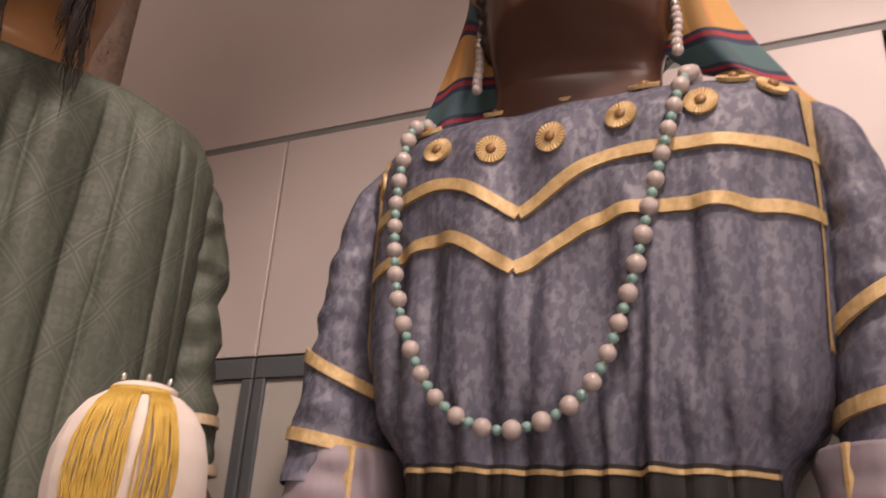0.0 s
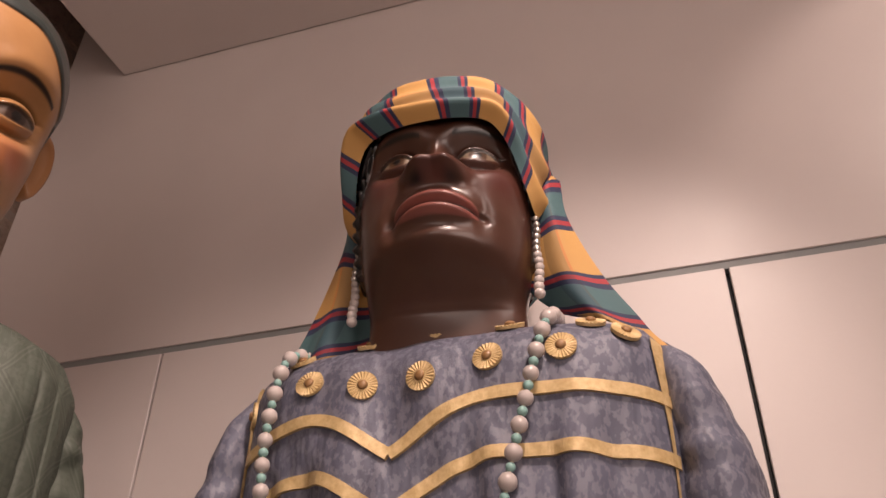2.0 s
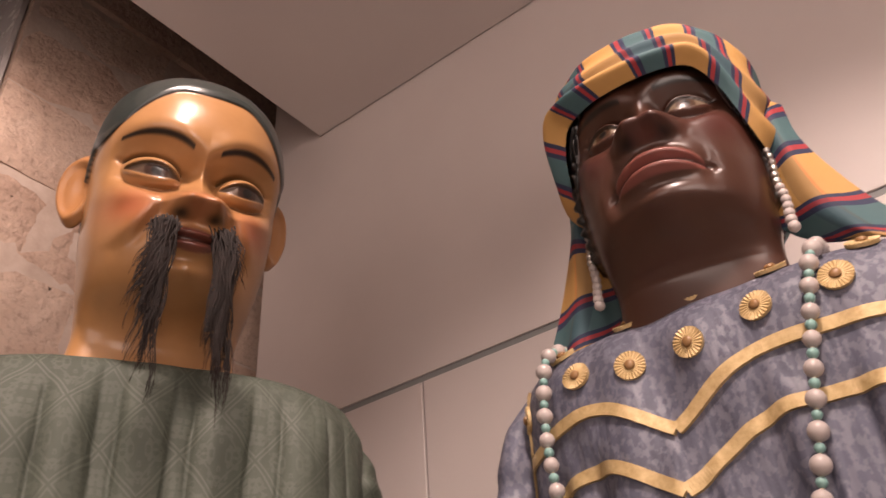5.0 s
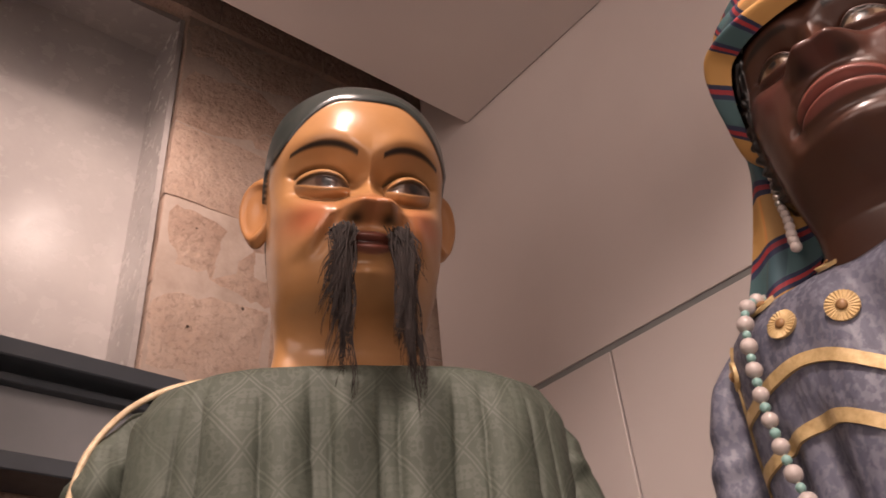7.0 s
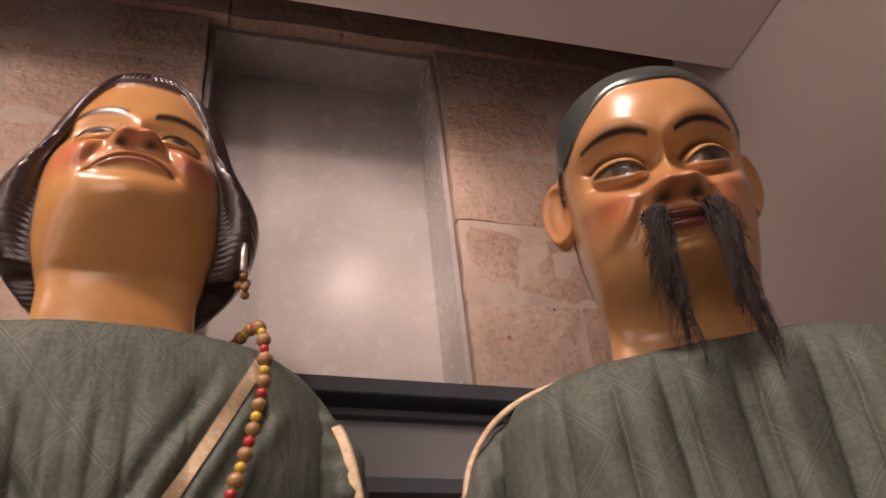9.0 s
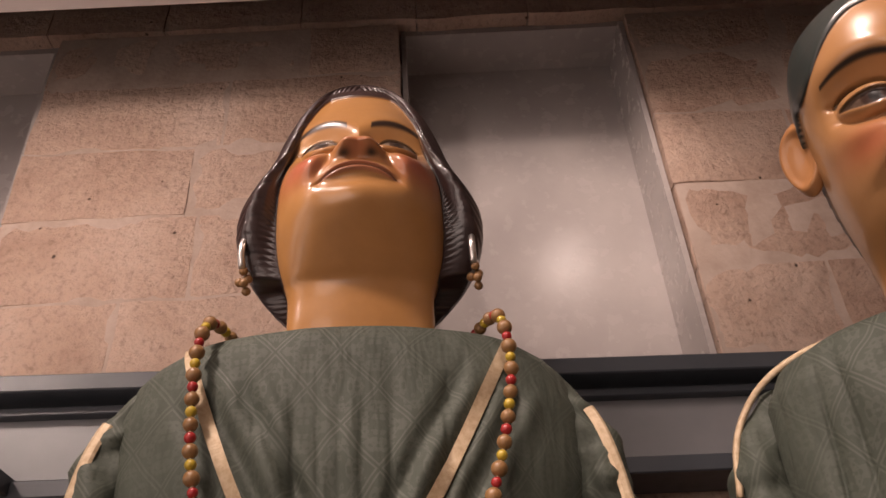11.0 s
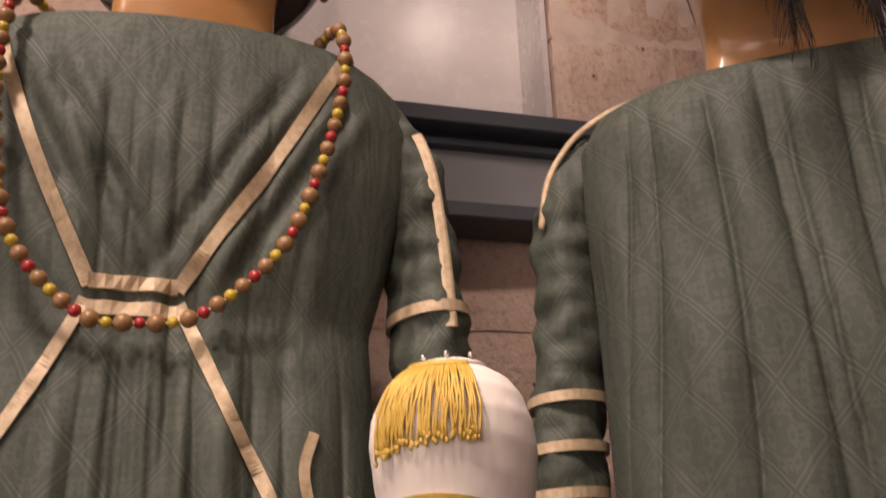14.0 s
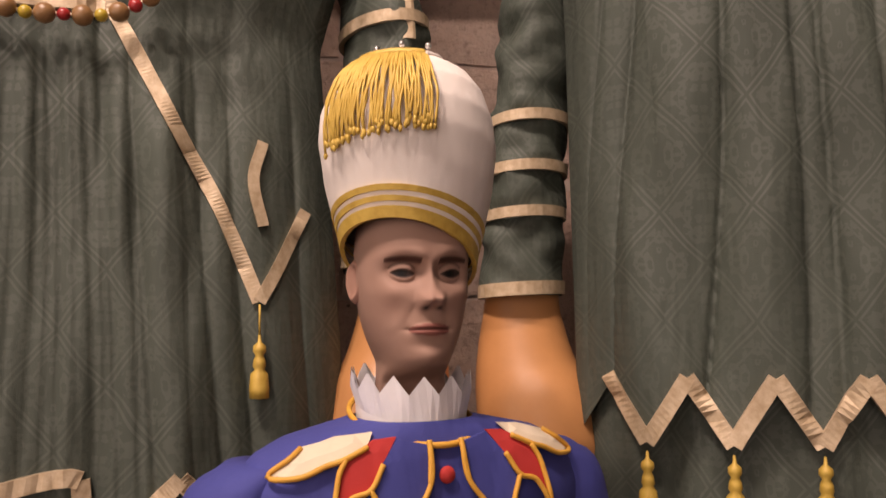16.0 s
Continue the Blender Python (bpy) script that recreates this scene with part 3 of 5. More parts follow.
def tassel_mesh(length, mat):
    """A small tassel that hangs from the origin."""
    k = length
    prof = [(0.03, 0.0), (0.05, -0.12), (0.16, -0.18), (0.17, -0.26), (0.10, -0.33), (0.15, -0.40), (0.17, -0.5), (0.13, -0.55), (0.20, -0.62), (0.23, -0.85), (0.22, -1.0)]
    s = np.linspace(0, 2 * math.pi, 18, endpoint=False)
    v = [(k * r * 0.62 * math.cos(a) * (1 + (0.12 * (i % 2) if z < -0.55 else 0)), k * r * 0.62 * math.sin(a) * (1 + (0.12 * (i % 2) if z < -0.55 else 0)), k * z) for r, z in prof for i, a in enumerate(s)]
    return mesh_of("tassel", v, grid_faces(len(prof), 18, True) + [tuple((len(prof) - 1) * 18 + i for i in range(18))], mat)


# ---- carved heads ----
def carve(name, mat, k, cols=300, rows=330):
    """A carved and painted head on its neck, in metres above its chin; the face looks along -y. k: the table of forms and the places of the features."""
    T = np.array(k["form"])
    top = T[-1, 0]
    zt = np.unique(np.r_[np.linspace(T[0, 0], T[0, 0] + 0.1 * top, 16), np.linspace(T[0, 0] + 0.1 * top, 0.85 * top, rows - 80), np.linspace(0.85 * top, 0.985 * top, 45), top * (1 - np.geomspace(0.015, 1e-4, 10))])
    s = np.linspace(-1, 1, cols, endpoint=False)
    s = math.pi * (0.45 * s + 0.55 * s ** 3)
    z, s = np.meshgrid(zt, s, indexing="ij")
    # rounded profile between the rows of the table
    prof = smooth_line(T, 400)
    prof = prof[np.argsort(prof[:, 0])]
    a, f, b = [np.clip(np.interp(z, prof[:, 0], prof[:, i]), 0, None) for i in (1, 2, 3)]
    n = k["square"]
    ux, uy = np.sign(np.sin(s)) * np.abs(np.sin(s)) ** (2 / n), np.sign(np.cos(s)) * np.abs(np.cos(s)) ** (2 / n)
    x, y = a * ux, np.where(uy > 0, f, b) * uy
    w = step(uy, 0.05, 0.5)
    ax, ang = np.abs(x), np.abs(s)
    u = k["unit"]  # one face width
    d = np.zeros_like(x)
    ex, ez, ew, eh = k["eye"]
    zs = z - k["slant"] * (ax - ex)
    # orbit, brow ridge and the hollow beside the nose
    r2 = ((ax - ex) / (1.45 * ew)) ** 2 + ((zs - ez - 0.35 * eh) / (1.75 * eh)) ** 2
    d -= k["socket"] * np.exp(-r2 ** 1.4)
    bz = k["brow_z"] + k["arch"] * (1 - ((ax - ex) / (1.35 * ew)) ** 2) + k["slant"] * 0.6 * (ax - ex)
    d += k["ridge"] * np.exp(-((z - bz - 0.02 * u) / (0.085 * u)) ** 2) * np.exp(-((ax - ex) / (1.6 * ew)) ** 4)
    d -= 0.45 * k["socket"] * bump2(ax, z, ex - 1.25 * ew, ez + 0.2 * eh, 0.5 * ew, 1.0 * eh)
    # eyeball under its lids
    rr = ((ax - ex) / ew) ** 2 + ((zs - ez) / eh) ** 2
    d += k["ball"] * np.clip(1 - rr, 0, 1) ** 0.6
    t = np.clip((ax - ex) / (0.94 * ew), -1, 1)
    lid = ez + k["lid"] * eh * (1 - t ** 2) - 0.08 * eh
    low = ez - k["under"] * eh * (1 - t ** 2) - 0.08 * eh
    inside = np.abs(ax - ex) < 0.94 * ew
    e = 0.05 * eh
    slit = step(zs, low - e, low + e) * (1 - step(zs, lid - e, lid + e)) * inside
    d -= k["inset"] * slit
    d += 0.35 * k["inset"] * np.exp(-((zs - lid - 0.14 * eh) / (0.14 * eh)) ** 2) * inside
    d -= k["fold"] * np.exp(-((zs - ez - 1.02 * eh * np.sqrt(np.clip(1 - 0.75 * t ** 2, 0, 1))) / (0.16 * eh)) ** 2) * np.exp(-((ax - ex) / (1.1 * ew)) ** 6)
    d -= 0.5 * k["fold"] * np.exp(-((zs - ez + 1.05 * eh * np.sqrt(np.clip(1 - 0.7 * t ** 2, 0, 1))) / (0.2 * eh)) ** 2) * np.exp(-((ax - ex) / (1.1 * ew)) ** 6)
    # cheekbones
    for cx, cz, sx, sz, h in k["cheeks"]:
        d += h * bump2(ax, z, cx, cz, sx, sz)
    # nose: bridge, round tip and wings
    nw, nz, nt, nh, nb = k["nose"]
    run = np.clip((nb - z) / (nb - nt), 0, 1)
    back = nh * (0.16 * run + 0.84 * run ** 2.8) * step(z, nz - 0.012 * u, nz + 0.10 * u)
    d += back * np.exp(-np.abs(x / (0.40 * nw + 0.42 * nw * run ** 2)) ** 2.2)
    d += 0.10 * nh * bump2(x, z, 0, nt + 0.02 * u, 0.40 * nw, 0.08 * u)
    d += 0.45 * nh * np.exp(-np.abs((ax - 0.66 * nw) / (0.42 * nw)) ** 2.6) * np.exp(-np.abs((z - nz - 0.075 * u) / (0.070 * u)) ** 2.6)
    # lips, chin and the creases beside the mouth
    mz, mw, lu, ll, lh = k["mouth"]
    line = mz + k["smile"] * (ax / mw) ** 2
    taper = np.clip(1 - (ax / mw) ** 2, 0, 1) ** 0.6
    up, dn = lu * (0.25 + 0.75 * taper), ll * (0.25 + 0.75 * taper)
    soft = np.exp(-(ax / (1.15 * mw)) ** 6)
    d += 0.30 * lh * bump2(x, z, 0, mz, 1.5 * mw, 2.4 * lu)
    d += lh * soft * taper * (np.exp(-((z - line - 0.50 * up) / (0.55 * up)) ** 2) + 1.0 * np.exp(-((z - line + 0.50 * dn) / (0.55 * dn)) ** 2))
    d -= 0.75 * lh * soft * np.exp(-((z - line) / (0.14 * (lu + ll))) ** 2)
    d -= 0.4 * lh * bump2(ax, z, 1.08 * mw, mz + k["smile"] * 1.1, 0.16 * mw, 0.5 * (lu + ll))
    cz, cw, ch = k["chin"]
    d += ch * bump2(x, z, 0, cz, cw, 0.75 * cw) - 0.55 * ch * bump2(x, z, 0, 0.45 * cz + 0.55 * (mz - ll), 1.3 * cw, 0.24 * (mz - cz))
    fx = nw + 0.55 * np.clip(nz + 0.06 * u - z, 0, 1)
    d -= k["crease"] * np.exp(-((ax - fx) / (0.035 * u)) ** 2) * step(z, mz - 0.10 * u, mz + 0.02 * u) * (1 - step(z, nz + 0.04 * u, nz + 0.12 * u))
    d += 0.9 * k["crease"] * np.exp(-((ax - fx - 0.075 * u) / (0.055 * u)) ** 2) * step(z, mz - 0.10 * u, mz + 0.02 * u) * (1 - step(z, nz + 0.06 * u, nz + 0.16 * u))
    d *= w
    # paint, with the shade of some creases in it
    skin = np.array(k["skin"])
    col = np.ones((*x.shape, 3)) * skin

    def lay(mask, c, m=1.0):
        mask = np.clip(mask * m, 0, 1)[..., None]
        col[:] = col * (1 - mask) + np.array(c) * mask

    bx, bzz, bw = k["blush_at"]
    lay(w * bump2(x, z, 0, nt, 0.8 * nw, 0.08 * u), k["blush"], 0.6 * k["rouge"])
    lay(w * bump2(ax, z, bx, bzz, bw, 0.8 * bw), k["blush"], k["rouge"])
    lip = step(z, line - 1.08 * dn, line - 0.95 * dn) * (1 - step(z, line + 0.95 * up, line + 1.08 * up)) * (ax < mw)
    lay(w * lip, k["lips"])
    # shade where the lips meet, painted as a dark line
    lay(w * np.exp(-((z - line) / (0.07 * (lu + ll))) ** 2) * (ax < 1.03 * mw), tuple(0.2 * c for c in k["lips"]))
    b0, b1, bt = k["brow_line"]
    thick = bt * np.clip(1.15 - 0.75 * np.abs((ax - b0) / (b1 - b0) - 0.35), 0.2, 1)
    lay(w * np.exp(-((z - bz) / thick) ** 4) * (ax > b0) * (ax < b1), k["brow"])
    lay(w * slit, k["white"])
    gx = (ax - ex) * np.sign(x) - k["gaze"]
    ir = gx ** 2 + (zs - 0.5 * (lid + low) - k["raise"] * eh) ** 2
    lay(w * slit * (1 - step(np.sqrt(ir), 0.92 * k["iris"], 1.05 * k["iris"])), k["iris_paint"])
    lay(w * slit * (ir < (0.45 * k["iris"]) ** 2), (0.004, 0.004, 0.004))
    lay(w * np.exp(-((zs - lid) / (0.075 * eh)) ** 2) * inside, tuple(0.16 * c for c in skin))
    lay(w * np.exp(-((zs - low) / (0.06 * eh)) ** 2) * inside, tuple(0.4 * c for c in skin), 0.8)
    # shade of the fold above the lid, put into the skin colour
    lay(w * np.exp(-((zs - ez - 1.02 * eh * np.sqrt(np.clip(1 - 0.75 * t ** 2, 0, 1))) / (0.13 * eh)) ** 2) * (np.abs(ax - ex) < 1.02 * ew), tuple(0.30 * c for c in skin), k["line"])
    # nostrils: painted dark spots for their shade, no holes carved
    lay(w * bump2(ax, z, 0.55 * nw, nz + 0.012 * u, 0.28 * nw, 0.02 * u), tuple(0.06 * c for c in skin))
    edge = k["hairline"](ang)
    if edge is not None:
        mask = step(z, edge, edge + k["hair_soft"]) * step(z, k["hair_low"](ang), k["hair_low"](ang) + 0.01)
        lift, groove = k["hair_form"](z, ang, s, np.clip((z - edge) / (5 * k["hair_soft"]), 0, 1))
        d = d * (1 - 0.7 * mask) + mask * lift
        pad = k.get("hair_pad", 0.0)
        lay(np.maximum(mask, step(z, edge - pad - 0.004, edge - pad) * (z > k["hair_low"](ang) - 0.5 * pad) * (pad > 0) * step(ang, 0.75, 0.95)), k["hair"])
        # painted shade between the hair strands; on the skullcap a dark rim
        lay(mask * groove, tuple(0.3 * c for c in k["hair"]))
    front = step(uy, 0.1, 0.6)
    nx, ny = np.sin(s), np.cos(s)
    px = x + d * nx * (1 - front)
    py = y + d * np.where(front > 0, front + (1 - front) * ny, ny)
    V = np.stack([px, -py + k["lean"] * step(z, 0.25 * top, 1.1 * top), z], -1).reshape(-1, 3)
    pieces, paints = [(V, grid_faces(len(zt), cols, True))], [col.reshape(-1, 3)]
    if k["ear"]:
        cx, cy, cz, hw, hh, turn = k["ear"]
        for sgn in (-1, 1):
            ev, ef = ball_arrays((0, 0, 0), 1.0, 30, 40)
            q, h = ev[:, 1], ev[:, 2]
            r = np.hypot(q, h)
            rim = 0.55 * np.exp(-((r - 0.80) / 0.13) ** 2)
            bowl = -0.75 * np.exp(-(((q + 0.15) / 0.42) ** 2 + ((h + 0.05) / 0.55) ** 2))
            lobe = 0.25 * bump2(q, h, -0.2, -0.75, 0.4, 0.25)
            out = np.where(ev[:, 0] > 0, 0.30 * ev[:, 0] + 0.34 * (rim + bowl + lobe), 0.25 * ev[:, 0])
            q = q * (1 + 0.22 * h) * hw
            c, sn = math.cos(turn), math.sin(turn)
            ox, oy = out * hw * c + q * sn, q * c - out * hw * sn
            pieces.append((np.stack([sgn * (cx + ox), cy + oy, cz + h * hh - 0.15 * q], 1), ef if sgn > 0 else [p[::-1] for p in ef]))
            paints.append(np.ones((len(ev), 3)) * skin * np.array((1.0, 0.92, 0.9)))
    v, fcs = joined(pieces)
    # the head nods on its neck
    th = radians(k.get("nod", 0.0)) * step(v[:, 2], -0.08, 0.08)
    yy, zz = v[:, 1].copy(), v[:, 2].copy()
    v[:, 1], v[:, 2] = yy * np.cos(th) - zz * np.sin(th), zz * np.cos(th) + yy * np.sin(th)
    return mesh_of(name, v, fcs, mat, True, None, np.vstack(paints))


def strands(anchors, rng, r0=0.0015):
    """Locks of hair: each anchor is (start, end, spread, count); the hairs of a lock gather in wisps."""
    out = []
    for start, end, spread, count in anchors:
        for i in range(count):
            if i % 9 == 0:
                tip = np.array(end) + np.array([rng.gauss(0, spread * 1.1), rng.gauss(0, 0.010), rng.gauss(0, 0.035)])
                ph, turns = rng.uniform(0, 6.28), rng.uniform(7, 13)
            a = np.array(start) + np.array([rng.gauss(0, spread), rng.gauss(0, 0.007), rng.gauss(0, 0.007)])
            b = tip + np.array([rng.gauss(0, 0.005), rng.gauss(0, 0.005), rng.gauss(0, 0.018)])
            t = np.linspace(0, 1, 14)[:, None]
            p = a + (b - a) * t
            p[:, 1] -= 0.016 * np.sin(t[:, 0] * math.pi) ** 0.5
            p[:, 0] += 0.007 * np.sin(t[:, 0] * turns + ph + rng.gauss(0, 0.25)) * (0.3 + 0.7 * t[:, 0])
            p[:, 1] += 0.006 * np.cos(t[:, 0] * turns * 0.8 + ph) * t[:, 0]
            out.append(tube_arrays(p, r0 * (1.3 - t[:, 0]), 4))
    return joined(out)


# ---- robed giant in slate blue ----
BLUE_AT = pose(-0.375, 1.585, 0, 0, 0, 0)
BLUE_FACE = dict(
    form=[(-0.25, 0.17, 0.03, 0.16), (-0.08, 0.168, 0.05, 0.165), (-0.04, 0.168, 0.066, 0.168), (-0.01, 0.172, 0.102, 0.17), (0.02, 0.177, 0.15, 0.175), (0.05, 0.182, 0.181, 0.18), (0.10, 0.189, 0.194, 0.185), (0.17, 0.197, 0.199, 0.195),
          (0.25, 0.200, 0.198, 0.21), (0.33, 0.199, 0.196, 0.22), (0.40, 0.188, 0.184, 0.22), (0.46, 0.155, 0.152, 0.19), (0.51, 0.10, 0.10, 0.13), (0.53, 0.05, 0.05, 0.06), (0.536, 0.0, 0.0, 0.0)],
    square=2.15, unit=0.40, lean=0.0, eye=(0.088, 0.258, 0.046, 0.030), slant=0.05, socket=0.032, ridge=0.016, brow_z=0.308, arch=0.012, ball=0.034, lid=0.55, under=0.45, inset=0.008, fold=0.010, line=0.6,
    cheeks=[(0.135, 0.205, 0.050, 0.038, 0.014)], nose=(0.064, 0.166, 0.190, 0.066, 0.300), mouth=(0.114, 0.088, 0.031, 0.030, 0.024), smile=-0.016, chin=(0.050, 0.060, 0.016), crease=0.002,
    skin=(0.062, 0.026, 0.017), blush_at=(0.13, 0.19, 0.05), blush=(0.085, 0.024, 0.022), rouge=0.6, lips=(0.19, 0.062, 0.050), brow_line=(0.035, 0.155, 0.006), brow=(0.010, 0.007, 0.006), white=(0.17, 0.125, 0.085), gaze=0.0, iris=0.019, iris_paint=(0.05, 0.024, 0.012),
    hairline=lambda g: 0.350 - 0.185 * step(g, 0.6, 1.3) - 0.20 * step(g, 1.2, 1.6), hair_low=lambda g: 0.05 + 0 * g, hair=(0.008, 0.007, 0.007),
    hair_form=lambda z, g, s, k: (k * (0.008 + 0.014 * np.abs(np.sin(86 * z + 2 * np.sin(9 * s)) * np.sin(17 * s + 2 * np.sin(50 * z)))), 0 * z), ear=None)
BLUE_FACE.update({"raise": 0.05, "hair_soft": 0.004})
BLUE_HEAD = BLUE_AT @ pose(0.010, -0.145, 2.765, 0, 0, 9)
thing("giant_statue", BLUE_HEAD, "dark brown varnished carved head with full lips", "statue", "giant processional figures", data=carve("carved_head", DARK_SKIN, BLUE_FACE))

blue_robe = thing("robe", BLUE_AT, "slate blue brocade robe with gold braid and rosettes", "robe", "giants' robes")
rg = random.Random(11)
folds = [(x, rg.uniform(-0.06, 0.06), rg.uniform(0.012, 0.028), rg.uniform(0.010, 0.022), rg.uniform(2.35, 2.55)) for x in (-0.33, -0.24, -0.13, -0.03, 0.07, 0.16, 0.24, 0.33)]
folds += [(x, 0.12 * x, 0.012, 0.016, 2.12) for x in np.linspace(-0.3, 0.3, 11)]
BP = [([x + rg.uniform(-0.02, 0.02) for x in np.linspace(-0.42, 0.42, 13)], 2.0, 0.12, 0.14, 2.40, 0.5, 0.9)]
BLUE_ROBE = Robe([(2.702, 0.26, 0.09, 0.11), (2.692, 0.36, 0.13, 0.14), (2.672, 0.415, 0.172, 0.16), (2.645, 0.44, 0.205, 0.18), (2.61, 0.448, 0.229, 0.19), (2.57, 0.452, 0.238, 0.20), (2.4, 0.453, 0.242, 0.21), (2.2, 0.445, 0.245, 0.21),
                  (2.05, 0.415, 0.235, 0.20), (1.96, 0.345, 0.205, 0.19), (1.9, 0.335, 0.20, 0.19), (1.6, 0.42, 0.25, 0.23), (0.02, 0.56, 0.36, 0.24)], folds, 3.2, 1.7, BP)
part("bodice", BLUE_ROBE.mesh("bodice", BLUE, 2.702, 0.02), blue_robe)
part("belt", mesh_of("belt", *ribbon(BLUE_ROBE, [(-0.33, 1.935), (0.0, 1.928), (0.33, 1.935)], 0.06, 0.012), SHADOW_GAP), blue_robe, "dark belt with gold edging")
part("belt_edging", mesh_of("belt_edging", *ribbon(BLUE_ROBE, [(-0.33, 1.953), (0.0, 1.946), (0.33, 1.953)], 0.008, 0.016), GOLD_TAPE), blue_robe)
for dz in (0.0, -0.115):
    part("braid", mesh_of("braid", *joined([ribbon(BLUE_ROBE, [(-0.438, 2.455 + dz), (-0.30, 2.487 + dz), (-0.20, 2.482 + dz), (-0.075, 2.408 + dz)], 0.024),
                                            ribbon(BLUE_ROBE, [(-0.075, 2.408 + dz), (0.06, 2.486 + dz), (0.18, 2.503 + dz), (0.438, 2.492 + dz)], 0.024)]), GOLD_TAPE), blue_robe, "gold braid in a shallow V")
for sgn in (-1, 1):
    part("braid", mesh_of("braid", *ribbon(BLUE_ROBE, [(sgn * 0.428, 2.625), (sgn * 0.440, 2.4), (sgn * 0.432, 2.15)], 0.024, 0.006), GOLD_TAPE), blue_robe)
    part("piping", mesh_of("piping", *tube_arrays([(sgn * (0.16 + 0.255 * t), -0.02 - 0.05 * math.sin(t * 3.1), 2.706 - 0.09 * t ** 2.2) for t in np.linspace(0, 1, 14)], 0.004, 6), BLUE), blue_robe)

pleats = []
for i in range(48):
    a = 2 * math.pi * i / 48
    pleats.append((math.cos(a), math.sin(a), 0.004 if i % 2 else 0.001))
ROSETTE = mesh_of("rosette", [(0.010 * c, -0.004, 0.010 * s_) for c, s_, h in pleats] + [(0.030 * c, -h - 0.001, 0.030 * s_) for c, s_, h in pleats] + [(0.029 * c, 0.004, 0.029 * s_) for c, s_, h in pleats], grid_faces(3, 48, True), GOLD_TAPE, False)
STUD = mesh_of("stud", *ball_arrays((0, -0.006, 0), (0.011, 0.006, 0.011), 6, 10), WOOD_BEAD)
spots_at = [(-0.255, 2.575), (-0.135, 2.552), (-0.012, 2.552), (0.118, 2.580), (0.258, 2.585), (-0.425, 2.56), (-0.31, 2.66), (-0.15, 2.672), (-0.005, 2.676), (0.15, 2.672), (0.31, 2.66), (0.375, 2.625)]
for x, z in spots_at:
    h = 0.004
    dy = float(BLUE_ROBE.front(x, z + h) - BLUE_ROBE.front(x, z - h)) / (2 * h)
    dx = float(BLUE_ROBE.front(x + h, z) - BLUE_ROBE.front(x - h, z)) / (2 * h)
    m = pose(x, float(BLUE_ROBE.front(x, z)) - 0.004, z, -math.degrees(math.atan(dy)), 0, math.degrees(math.atan(dx)))
    ros = part("rosette", ROSETTE, blue_robe, "pleated gold rosette", m)
    part("stud", STUD, ros)

for sgn in (-1, 1):
    me, c = sleeve([(sgn * 0.435, -0.02, 2.64), (sgn * 0.465, -0.02, 2.56), (sgn * 0.495, -0.02, 2.40), (sgn * 0.51, -0.03, 2.15), (sgn * 0.515, -0.05, 1.93)], [(0.02, 0.07), (0.055, 0.12), (0.075, 0.14), (0.09, 0.145), (0.10, 0.15)], BLUE, wrinkle=0.010)
    arm = part("sleeve", me, blue_robe, "slate blue sleeve with gold bands")
    part("trim_band", band(c, 2.235 if sgn > 0 else 2.16, 0.026, GOLD_TAPE, 0.05 * sgn), arm)
    part("trim_band", band(c, 2.07 if sgn > 0 else 2.015, 0.026, GOLD_TAPE, 0.02 * sgn), arm)
    me, c2 = sleeve([(sgn * 0.49, -0.04, 2.0), (sgn * 0.50, -0.06, 1.8), (sgn * 0.49, -0.10, 1.5)], [(0.112, 0.148), (0.12, 0.15), (0.11, 0.13)], LILAC, "cuff", 0.01)
    low = part("cuff", me, blue_robe, "pale lilac lower sleeve")
    part("trim_band", mesh_of("trim_band", *tube_arrays([(sgn * 0.43, -0.16 - 0.02 * t, 2.0 - 0.45 * t) for t in np.linspace(0, 1, 12)], 0.012, 6, 0.4), GOLD_TAPE), low)

line = smooth_line([(-0.30, 0.0, 2.725), (-0.318, -0.10, 2.70), (-0.318, -0.19, 2.665), (-0.322, -0.235, 2.60), (-0.320, -0.262, 2.42), (-0.285, -0.272, 2.22), (-0.20, -0.275, 2.06), (-0.075, -0.272, 2.005), (0.055, -0.272, 2.06), (0.125, -0.275, 2.2), (0.18, -0.268, 2.42), (0.22, -0.24, 2.60), (0.235, -0.19, 2.675), (0.235, -0.10, 2.715), (0.22, 0.0, 2.735)], 260)
bead_string(BLUE_AT, line, [(BALL["pearl_bead"], 0.0165, "bead", "rosy pearl bead"), (BALL["turquoise_bead"], 0.0095, "bead", "turquoise bead")], "long pearl and turquoise bead necklace over the blue robe", "necklaces", "robe")

# striped headscarf
HX, HY, HZ, HS = 0.014, -0.145, 2.765, 0.535
FORM = np.array(BLUE_FACE["form"])


